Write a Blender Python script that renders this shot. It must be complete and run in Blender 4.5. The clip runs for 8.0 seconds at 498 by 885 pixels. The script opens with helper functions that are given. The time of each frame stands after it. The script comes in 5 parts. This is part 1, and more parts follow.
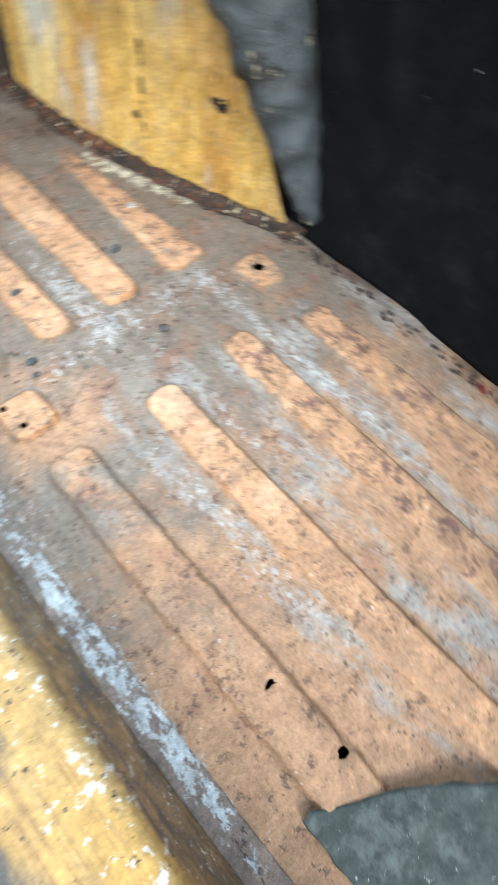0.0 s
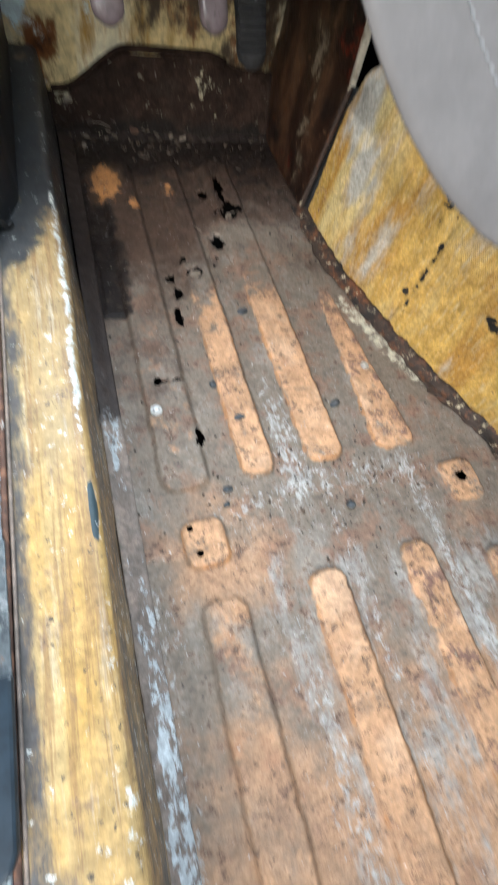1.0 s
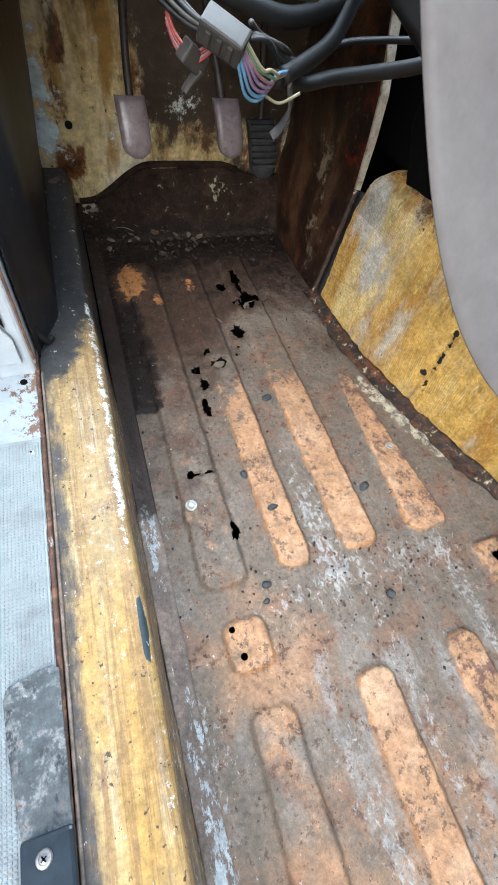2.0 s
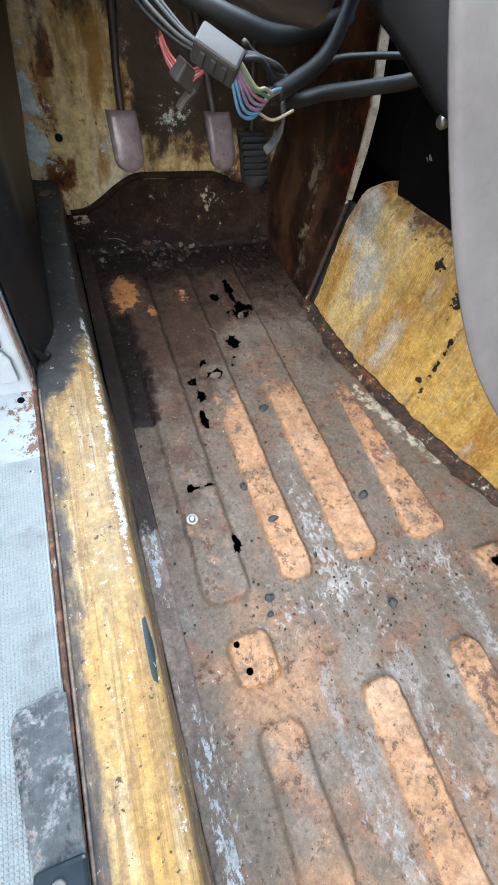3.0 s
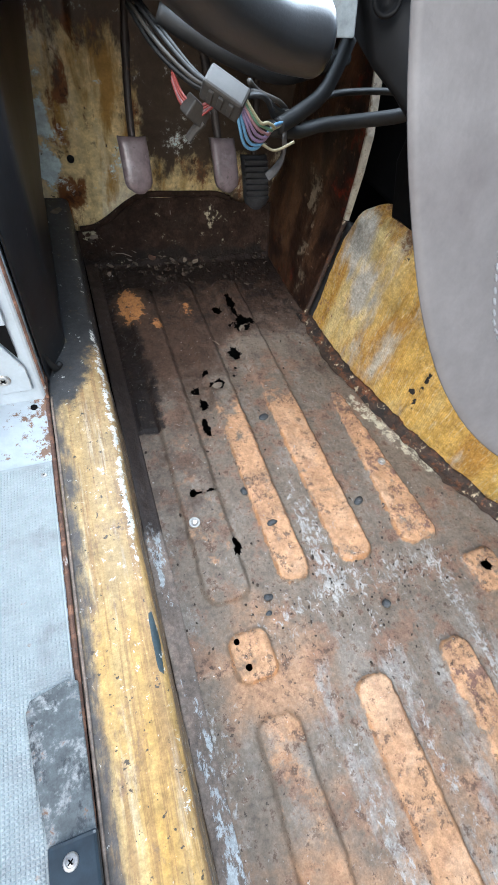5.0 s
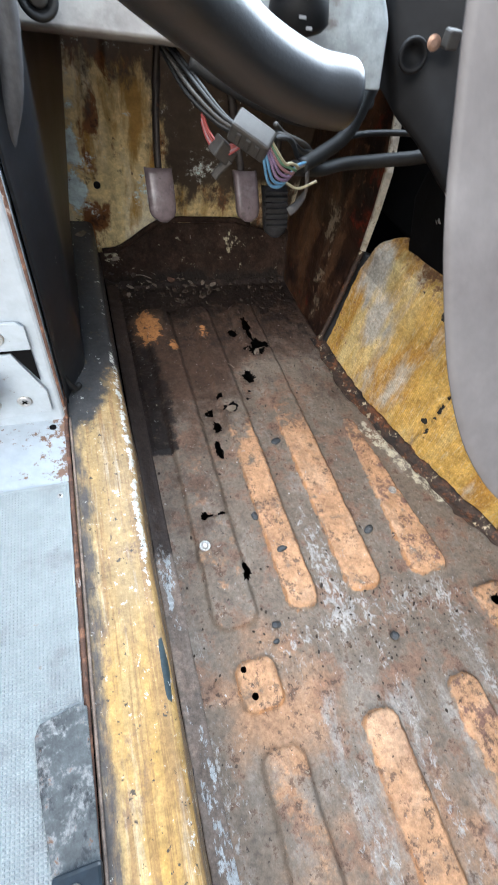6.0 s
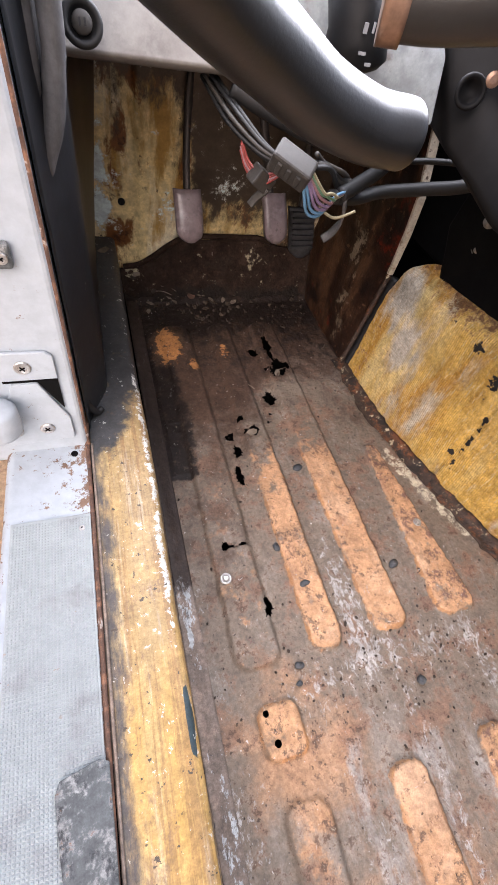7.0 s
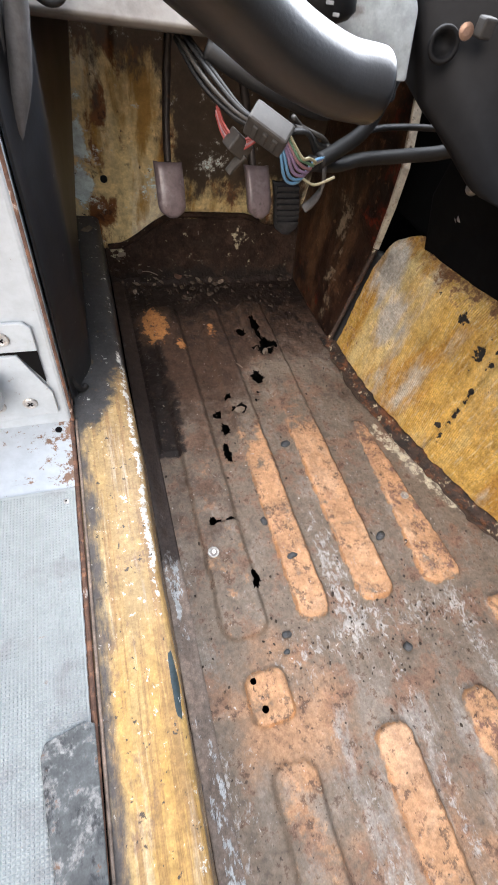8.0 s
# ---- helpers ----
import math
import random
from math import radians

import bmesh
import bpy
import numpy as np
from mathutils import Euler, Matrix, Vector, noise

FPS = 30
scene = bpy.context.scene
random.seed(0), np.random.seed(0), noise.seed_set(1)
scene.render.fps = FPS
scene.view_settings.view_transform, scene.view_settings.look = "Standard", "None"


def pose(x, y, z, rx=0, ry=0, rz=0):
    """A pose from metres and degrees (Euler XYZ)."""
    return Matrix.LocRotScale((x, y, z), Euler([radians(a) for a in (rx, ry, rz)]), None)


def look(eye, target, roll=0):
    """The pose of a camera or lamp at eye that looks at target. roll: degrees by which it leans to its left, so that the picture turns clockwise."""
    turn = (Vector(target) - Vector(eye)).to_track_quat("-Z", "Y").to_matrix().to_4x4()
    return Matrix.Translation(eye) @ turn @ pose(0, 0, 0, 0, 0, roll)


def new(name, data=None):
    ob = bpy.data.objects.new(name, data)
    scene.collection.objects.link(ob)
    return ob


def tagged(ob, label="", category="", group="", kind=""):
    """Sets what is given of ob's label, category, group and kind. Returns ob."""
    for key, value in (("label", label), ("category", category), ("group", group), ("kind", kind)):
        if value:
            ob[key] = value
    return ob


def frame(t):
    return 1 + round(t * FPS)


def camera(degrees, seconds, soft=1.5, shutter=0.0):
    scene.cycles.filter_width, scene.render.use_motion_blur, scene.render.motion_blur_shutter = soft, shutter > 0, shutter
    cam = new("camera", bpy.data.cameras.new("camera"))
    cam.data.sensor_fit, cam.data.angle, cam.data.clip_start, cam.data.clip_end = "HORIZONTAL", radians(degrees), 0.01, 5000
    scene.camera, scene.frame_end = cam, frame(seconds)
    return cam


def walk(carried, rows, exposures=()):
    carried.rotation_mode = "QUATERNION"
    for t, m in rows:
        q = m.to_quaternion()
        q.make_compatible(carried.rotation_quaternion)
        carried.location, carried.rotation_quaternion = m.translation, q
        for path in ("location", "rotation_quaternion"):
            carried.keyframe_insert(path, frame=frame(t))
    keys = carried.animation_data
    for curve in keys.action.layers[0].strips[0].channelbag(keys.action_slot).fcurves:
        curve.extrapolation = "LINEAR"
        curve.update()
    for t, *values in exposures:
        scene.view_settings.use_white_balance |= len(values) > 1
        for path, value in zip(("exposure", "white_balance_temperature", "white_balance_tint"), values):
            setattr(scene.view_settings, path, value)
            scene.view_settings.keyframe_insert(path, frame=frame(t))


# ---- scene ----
cam = camera(59.5, 8.0, soft=1.5, shutter=0.5)
# the path: base pose of the first eye, then steps relative to it
METRES = 0.48
BASE = pose(-0.0222, -0.3158, 0.4682, -63.016, -6.957, -43.851)
ROWS = [
    (0.0, 0.0, 0.0, 0.0, 0.0, 0.0, -0.0),
    (0.5, -0.2379, -0.0354, 0.1297, 5.02, -1.79, -20.89),
    (1.0, -0.3192, -0.0632, 0.2914, 10.37, 3.22, -25.92),
    (1.5, -0.3863, -0.1137, 0.3565, 12.24, 7.89, -24.44),
    (3.0, -0.4591, -0.1382, 0.4023, 11.02, 9.2, -22.03),
    (3.5, -0.4676, -0.185, 0.4108, 11.18, 9.21, -21.79),
    (4.0, -0.4595, -0.1969, 0.3979, 10.57, 9.66, -21.66),
    (5.5, -0.4487, -0.2003, 0.3782, 10.92, 11.38, -23.4),
    (6.0, -0.4734, -0.2276, 0.4033, 11.22, 12.25, -24.56),
    (6.5, -0.5272, -0.252, 0.4401, 11.41, 12.89, -25.58),
    (7.0, -0.5711, -0.2259, 0.45, 11.37, 12.86, -26.17),
    (7.5, -0.5508, -0.2139, 0.4461, 11.4, 12.53, -26.01),
    (8.0, -0.5183, -0.2053, 0.4217, 11.29, 11.64, -25.12),
]
walk(cam, [(t, BASE @ pose(METRES * x, METRES * y, METRES * z, 90 + pitch, roll, yaw)) for t, x, y, z, yaw, pitch, roll in ROWS],
     exposures=[(0.0, 1.26, 5520, 0), (0.5, 1.11, 5410, 5), (1.0, 0.95, 5670, 3), (1.5, 0.98, 5660, 4), (3.0, 0.96, 5610, 6), (4.0, 0.97, 5560, 6), (5.5, 0.94, 5560, 6), (6.0, 0.93, 5710, 7), (6.5, 0.89, 5860, 12), (7.0, 0.88, 6410, 21), (7.5, 0.88, 6460, 20), (8.0, 0.90, 6320, 14)])

# ---- daylight through the open door ----
world = bpy.data.worlds.new("sky")
scene.world = world
world.use_nodes = True
wn = world.node_tree
sky = wn.nodes.new("ShaderNodeTexSky")
sky.sky_type, sky.sun_disc = "NISHITA", False
SUN_EL, SUN_AZ = radians(38), radians(207)
sky.sun_elevation, sky.sun_rotation = SUN_EL, SUN_AZ
sky.dust_density, sky.air_density = 5.0, 1.0
wn.links.new(sky.outputs["Color"], wn.nodes["Background"].inputs["Color"])
wn.nodes["Background"].inputs["Strength"].default_value = 0.10
sun = new("sun", bpy.data.lights.new("sun", "SUN"))
sun.data.energy, sun.data.angle, sun.data.color = 1.25, radians(60), (1.0, 0.97, 0.93)
sun.matrix_world = look((math.sin(SUN_AZ) * math.cos(SUN_EL) * 10, math.cos(SUN_AZ) * math.cos(SUN_EL) * 10, math.sin(SUN_EL) * 10), (0, 0, 0))

# skylight coming in through the windscreen, in its sloping opening over the dash
screen_light = new("windscreen_light", bpy.data.lights.new("windscreen_light", "AREA"))
screen_light.data.shape, screen_light.data.size, screen_light.data.size_y = "RECTANGLE", 1.3, 0.6
screen_light.data.energy, screen_light.data.color = 26.0, (0.92, 0.965, 1.0)
screen_light.matrix_world = look((0.28, 0.74, 0.98), (0.12, 0.16, 0.36))


# ---- materials ----
def layered(name, base, layers=(), rough=0.6, metal=0.0, bump=(), coat=0.0, jitter=0.12, shine=0.5, grit=0.05):
    """base colour, then layers of (colour, scale, low, high, options); bump of (scale, strength, distance)."""
    m = bpy.data.materials.new(name)
    m.use_nodes = True
    nt = m.node_tree
    bsdf = nt.nodes["Principled BSDF"]
    co = nt.nodes.new("ShaderNodeTexCoord").outputs["Object"]

    def noise_at(scale, stretch=(1, 1, 1), detail=6.0, rough_=0.6, warp=0.0):
        mp = nt.nodes.new("ShaderNodeMapping")
        mp.inputs["Scale"].default_value = stretch
        nt.links.new(co, mp.inputs["Vector"])
        n = nt.nodes.new("ShaderNodeTexNoise")
        n.inputs["Scale"].default_value, n.inputs["Detail"].default_value = scale, detail
        n.inputs["Roughness"].default_value, n.inputs["Distortion"].default_value = rough_, warp
        nt.links.new(mp.outputs["Vector"], n.inputs["Vector"])
        return n.outputs["Fac"]

    def calc(op, a, b=None, c=None):
        n = nt.nodes.new("ShaderNodeMath")
        n.operation = op
        for k, v in enumerate((a, b, c)):
            if v is None:
                continue
            if isinstance(v, (int, float)):
                n.inputs[k].default_value = v
            else:
                nt.links.new(v, n.inputs[k])
        return n.outputs[0]

    def step(v, lo, hi):
        n = nt.nodes.new("ShaderNodeMapRange")
        n.interpolation_type = "SMOOTHSTEP"
        n.inputs["From Min"].default_value, n.inputs["From Max"].default_value = lo, hi
        nt.links.new(v, n.inputs["Value"])
        return n.outputs["Result"]

    def mix(fac, a, b):
        n = nt.nodes.new("ShaderNodeMix")
        n.data_type = "RGBA"
        nt.links.new(fac, n.inputs["Factor"])
        for sock, v in ((n.inputs[6], a), (n.inputs[7], b)):
            if isinstance(v, tuple):
                sock.default_value = (*v, 1)
            else:
                nt.links.new(v, sock)
        return n.outputs[2]

    dark = tuple(c * (1 - 2.2 * jitter) for c in base)
    lite = tuple(min(1, c * (1 + 1.6 * jitter)) for c in base)
    col = mix(step(noise_at(60), 0.3, 0.7), dark, lite)
    rgh = rough
    met = metal
    for colour, scale, lo, hi, opt in layers:
        f = noise_at(scale, opt.get("stretch", (1, 1, 1)), opt.get("detail", 7.0), opt.get("grain", 0.62), opt.get("warp", 0.0))
        if "attr" in opt:
            at = nt.nodes.new("ShaderNodeAttribute")
            at.attribute_name = opt["attr"]
            f = calc("MULTIPLY_ADD", calc("SUBTRACT", f, 0.5), opt.get("amp", 1.0), at.outputs["Fac"])
        f = step(f, lo, hi)
        if "gain" in opt:
            f = calc("MULTIPLY", f, opt["gain"])
        c2 = tuple(min(1, c * 1.14) for c in colour)
        c1 = tuple(c * 0.84 for c in colour)
        col = mix(f, col, mix(step(noise_at(opt.get("vary", 45)), 0.35, 0.65), c1, c2))
        if "rough" in opt:
            n = nt.nodes.new("ShaderNodeMix")
            nt.links.new(f, n.inputs["Factor"])
            if isinstance(rgh, float):
                n.inputs[2].default_value = rgh
            else:
                nt.links.new(rgh, n.inputs[2])
            n.inputs[3].default_value = opt["rough"]
            rgh = n.outputs[0]
        if "metal" in opt:
            met = calc("MULTIPLY", f, opt["metal"]) if isinstance(met, float) else calc("MAXIMUM", met, calc("MULTIPLY", f, opt["metal"]))
    for scale, amount in ((190, grit), (620, grit * 0.8)):
        shade = nt.nodes.new("ShaderNodeMix")
        shade.data_type, shade.blend_type = "RGBA", "MULTIPLY"
        shade.inputs["Factor"].default_value = 1.0
        tone = nt.nodes.new("ShaderNodeMapRange")
        for key, v in (("From Min", 0.32), ("From Max", 0.68), ("To Min", 1 - 2.2 * amount), ("To Max", 1 + 1.6 * amount)):
            tone.inputs[key].default_value = v
        tone.clamp = True
        nt.links.new(noise_at(scale, detail=3.0), tone.inputs["Value"])
        nt.links.new(col, shade.inputs[6])
        nt.links.new(tone.outputs["Result"], shade.inputs[7])
        col = shade.outputs[2]
    nt.links.new(col, bsdf.inputs["Base Color"])
    for sock, v in (("Roughness", rgh), ("Metallic", met)):
        if isinstance(v, (int, float)):
            bsdf.inputs[sock].default_value = v
        else:
            nt.links.new(v, bsdf.inputs[sock])
    bsdf.inputs["Coat Weight"].default_value = coat
    bsdf.inputs["Coat Roughness"].default_value = 0.3
    bsdf.inputs["Coat IOR"].default_value = 2.1
    bsdf.inputs["Specular IOR Level"].default_value = shine
    last = None
    for item in bump:
        kind = item[0] if isinstance(item[0], str) else "noise"
        if kind == "noise":
            h = noise_at(item[0], item[3] if len(item) > 3 else (1, 1, 1))
            strength, dist = item[1], item[2]
        else:
            # ("wave", scale, strength, distance, direction)
            mp = nt.nodes.new("ShaderNodeMapping")
            mp.inputs["Rotation"].default_value = [radians(a) for a in item[5]] if len(item) > 5 else (0, 0, 0)
            nt.links.new(co, mp.inputs["Vector"])
            w = nt.nodes.new("ShaderNodeTexWave")
            w.bands_direction = item[4]
            w.inputs["Scale"].default_value, w.inputs["Distortion"].default_value = item[1], 0.12
            w.inputs["Detail"].default_value = 1.0
            nt.links.new(mp.outputs["Vector"], w.inputs["Vector"])
            h, strength, dist = w.outputs["Fac"], item[2], item[3]
        b = nt.nodes.new("ShaderNodeBump")
        b.inputs["Strength"].default_value, b.inputs["Distance"].default_value = strength, dist
        nt.links.new(h, b.inputs["Height"])
        if last is not None:
            nt.links.new(last, b.inputs["Normal"])
        last = b.outputs["Normal"]
    if last is not None:
        nt.links.new(last, bsdf.inputs["Normal"])
    return m


LONG = (1, 0.06, 1)
UPRIGHT = (1, 1, 0.15)
M_FLOOR = layered("rusted_floor_steel", (0.215, 0.174, 0.136), [
    ((0.31, 0.275, 0.235), 11, 0.49, 0.62, {"stretch": (1, 0.5, 1), "gain": 0.6, "detail": 12, "grain": 0.72}),
    ((0.25, 0.15, 0.10), 15, 0.50, 0.58, {"gain": 0.75, "detail": 12, "grain": 0.72}),
    ((0.42, 0.255, 0.15), 9, 0.42, 0.75, {"attr": "film", "amp": 1.1, "detail": 12, "grain": 0.72}),
    ((0.34, 0.315, 0.285), 17, 0.40, 0.70, {"attr": "chan", "amp": 2.0, "stretch": (1, 0.4, 1), "detail": 12, "grain": 0.72}),
    ((0.54, 0.315, 0.172), 34, 0.30, 0.72, {"attr": "rib", "amp": 2.6, "detail": 12, "grain": 0.72}),
    ((0.70, 0.52, 0.37), 8, 0.84, 1.15, {"attr": "rib", "amp": 2.4, "gain": 0.32, "detail": 10, "grain": 0.7}),
    ((0.27, 0.145, 0.095), 17, 0.54, 0.66, {"gain": 0.6, "detail": 12, "grain": 0.74}),
    ((0.150, 0.085, 0.063), 30, 0.525, 0.64, {"gain": 0.7, "detail": 14, "grain": 0.8}),
    ((0.165, 0.095, 0.082), 42, 0.46, 0.74, {"attr": "maroon", "amp": 4.0, "gain": 0.85, "detail": 12, "grain": 0.75}),
    ((0.44, 0.21, 0.08), 40, 0.42, 0.72, {"attr": "slope", "amp": 2.4, "gain": 0.6, "detail": 12}),
    ((0.13, 0.085, 0.06), 60, 0.55, 0.61, {"gain": 0.75, "detail": 10, "grain": 0.76}),
    # dark front coats: real dirt with the dash's shade painted in
    ((0.072, 0.044, 0.031), 20, 0.20, 0.90, {"attr": "tar_and_shade", "amp": 1.5, "rough": 0.6, "detail": 12, "grain": 0.70}),
    ((0.10, 0.062, 0.043), 60, 0.76, 1.05, {"attr": "tar_and_shade", "amp": 2.6, "gain": 0.35, "detail": 12, "grain": 0.74}),
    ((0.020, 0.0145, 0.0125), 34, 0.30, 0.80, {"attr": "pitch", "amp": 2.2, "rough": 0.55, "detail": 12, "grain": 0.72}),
    ((0.50, 0.235, 0.085), 80, 0.44, 0.66, {"attr": "bare", "amp": 2.8, "detail": 12, "grain": 0.75}),
    ((0.45, 0.44, 0.42), 120, 0.55, 0.95, {"attr": "white", "amp": 5.0, "gain": 0.85, "stretch": (1, 0.6, 1), "warp": 0.6, "detail": 14, "grain": 0.78}),
    ((0.60, 0.56, 0.43), 60, 0.46, 0.66, {"attr": "cream", "amp": 3.4, "detail": 14, "grain": 0.78}),
    ((0.045, 0.032, 0.027), 110, 0.655, 0.685, {"gain": 0.75, "detail": 4}),
    ((0.05, 0.04, 0.035), 40, 0.695, 0.71, {"gain": 0.9, "detail": 6}),
    ((0.62, 0.59, 0.56), 140, 0.69, 0.71, {"gain": 0.8, "detail": 4}),
], grit=0.085, rough=0.66, shine=0.3, bump=[(34, 0.6, 0.004), (120, 0.6, 0.0025), (420, 0.35, 0.0008)])
M_SILL = layered("worn_yellow_sill_paint", (0.50, 0.33, 0.125), [
    ((0.54, 0.32, 0.07), 12, 0.42, 0.64, {"stretch": (1, 0.3, 1), "gain": 0.8, "detail": 12}),
    ((0.385, 0.27, 0.125), 16, 0.30, 0.90, {"attr": "pale", "amp": 1.6, "stretch": (1, 0.4, 1), "detail": 12, "grain": 0.7}),
    ((0.52, 0.38, 0.17), 22, 0.48, 0.66, {"stretch": (1, 0.12, 1), "gain": 0.8, "detail": 12, "grain": 0.7}),
    ((0.66, 0.60, 0.47), 60, 0.54, 0.68, {"stretch": (1, 0.08, 1), "gain": 0.55, "detail": 12, "grain": 0.72}),
    ((0.26, 0.145, 0.06), 130, 0.49, 0.60, {"stretch": (1, 0.04, 1), "gain": 0.62, "detail": 12, "grain": 0.7}),
    ((0.25, 0.16, 0.10), 30, 0.545, 0.64, {"gain": 0.75, "stretch": (1, 0.6, 1), "detail": 14, "grain": 0.75}),
    ((0.095, 0.088, 0.084), 55, 0.32, 0.98, {"attr": "edge", "amp": 2.2, "stretch": (1, 0.3, 1), "detail": 14, "grain": 0.74}),
    ((0.058, 0.060, 0.063), 42, 0.25, 0.85, {"attr": "dark_grey", "amp": 2.2, "rough": 0.45, "detail": 14, "grain": 0.74}),
    ((0.68, 0.70, 0.66), 90, 0.50, 0.64, {"attr": "chip", "amp": 4.0, "detail": 12, "grain": 0.74}),
    ((0.035, 0.06, 0.07), 60, 0.48, 0.56, {"attr": "gash", "amp": 0.3}),
    ((0.08, 0.065, 0.05), 130, 0.64, 0.67, {"detail": 4}),
    ((0.10, 0.075, 0.055), 50, 0.66, 0.69, {"detail": 8}),
    ((0.8, 0.8, 0.78), 90, 0.69, 0.71, {"detail": 4, "gain": 0.7, "stretch": (1, 0.5, 1)}),
], grit=0.09, rough=0.48, bump=[(60, 0.4, 0.002, (1, 0.12, 1)), (160, 0.3, 0.001)])
M_INNER = layered("dirty_sill_flange", (0.21, 0.165, 0.135), [
    ((0.29, 0.22, 0.175), 22, 0.5, 0.62, {"detail": 10}),
    ((0.52, 0.55, 0.56), 90, 0.50, 0.64, {"attr": "white", "amp": 2.8, "stretch": (1, 0.5, 1), "detail": 14, "grain": 0.75}),
    ((0.042, 0.028, 0.022), 40, 0.30, 0.70, {"attr": "pitch", "amp": 1.6, "detail": 12, "grain": 0.72}),
    ((0.075, 0.065, 0.06), 46, 0.60, 0.64, {"stretch": (1, 0.4, 1), "detail": 14, "grain": 0.75}),
], grit=0.12, rough=0.65, bump=[(70, 0.6, 0.004)])
M_WHITE = layered("white_body_paint", (0.42, 0.475, 0.52), [
    ((0.55, 0.5, 0.45), 12, 0.62, 0.8, {"gain": 0.4}),
    ((0.20, 0.125, 0.085), 70, 0.46, 0.66, {"attr": "rust", "amp": 4.0, "detail": 12, "grain": 0.75, "rough": 0.8}),
    ((0.2, 0.15, 0.12), 90, 0.71, 0.76, {"gain": 0.8}),
], grit=0.012, rough=0.32, bump=[(120, 0.08, 0.001)], jitter=0.03)
M_SCUFF = layered("embossed_scuff_plate", (0.37, 0.415, 0.42), [
    ((0.29, 0.305, 0.31), 20, 0.52, 0.66, {"gain": 0.6, "detail": 10}),
    ((0.36, 0.28, 0.22), 60, 0.66, 0.70, {"gain": 0.7, "detail": 6}),
], grit=0.02, rough=0.42, metal=0.05, bump=[(60, 0.1, 0.001)], jitter=0.03)
M_PLATE = layered("dull_scraped_metal", (0.13, 0.145, 0.15), [
    ((0.36, 0.37, 0.365), 30, 0.5, 0.60, {"detail": 12, "grain": 0.75}),
    ((0.05, 0.055, 0.06), 30, 0.52, 0.60, {"detail": 12, "grain": 0.75, "stretch": (1, 0.6, 1)}),
    ((0.2, 0.12, 0.08), 60, 0.58, 0.64, {"detail": 12, "grain": 0.75}),
], grit=0.07, rough=0.5, metal=0.3, bump=[(90, 0.4, 0.001)])
M_RUSTY = layered("rusty_seam", (0.12, 0.065, 0.045), [
    ((0.24, 0.12, 0.07), 60, 0.5, 0.62, {"detail": 12}),
    ((0.5, 0.45, 0.4), 70, 0.62, 0.68, {"stretch": (1, 0.3, 1)}),
    ((0.05, 0.035, 0.03), 50, 0.6, 0.66, {}),
], grit=0.1, rough=0.8, bump=[(120, 0.6, 0.002)])
M_BLACK = layered("black_plastic", (0.006, 0.0063, 0.007), [((0.012, 0.012, 0.012), 20, 0.5, 0.75, {"gain": 0.6})], shine=0.2, rough=0.55, bump=[(400, 0.12, 0.0005)])
M_COVER = layered("dark_blue_grey_plastic", (0.022, 0.034, 0.046), [((0.04, 0.055, 0.07), 25, 0.5, 0.75, {})], rough=0.35, bump=[(200, 0.1, 0.0005)])
M_KICK = layered("black_painted_panel", (0.011, 0.0125, 0.0155), shine=0.5, layers=[
    ((0.024, 0.022, 0.02), 8, 0.5, 0.75, {"stretch": (1, 1, 0.4)}),
    ((0.13, 0.12, 0.11), 60, 0.68, 0.72, {}),
], rough=0.42, bump=[(30, 0.2, 0.003)])
M_CARPET = layered("black_carpet", (0.005, 0.005, 0.0055), [((0.013, 0.014, 0.014), 18, 0.5, 0.75, {}), ((0.4, 0.4, 0.36), 110, 0.72, 0.75, {})], grit=0.12, rough=0.95, shine=0.15, bump=[(300, 0.8, 0.003), (40, 0.5, 0.01)])
M_FIRE = layered("stained_yellow_bulkhead_paint", (0.80, 0.65, 0.33), [
    ((0.86, 0.79, 0.56), 8, 0.46, 0.60, {"stretch": UPRIGHT, "detail": 12}),
    ((0.44, 0.255, 0.06), 12, 0.50, 0.60, {"stretch": UPRIGHT, "detail": 12}),
    # rust and stain coats; they also carry shade painted at the top and right
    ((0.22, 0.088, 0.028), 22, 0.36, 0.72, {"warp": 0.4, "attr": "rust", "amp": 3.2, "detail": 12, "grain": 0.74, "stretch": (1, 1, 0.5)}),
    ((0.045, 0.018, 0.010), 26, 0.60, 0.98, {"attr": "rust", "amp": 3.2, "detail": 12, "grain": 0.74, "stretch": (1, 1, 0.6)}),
    ((0.075, 0.055, 0.038), 16, 0.32, 0.85, {"attr": "grime_and_shade", "amp": 3.2, "detail": 12, "grain": 0.74, "stretch": (1, 1, 0.5)}),
    ((0.60, 0.61, 0.55), 45, 0.42, 0.66, {"attr": "white", "amp": 4.0, "detail": 14, "grain": 0.78}),
    ((0.74, 0.88, 0.92), 45, 0.62, 0.76, {"attr": "white", "amp": 3.6, "detail": 14, "grain": 0.76}),
    ((0.05, 0.03, 0.02), 55, 0.67, 0.70, {"detail": 6}),
], grit=0.05, rough=0.32, bump=[(40, 0.35, 0.003)])
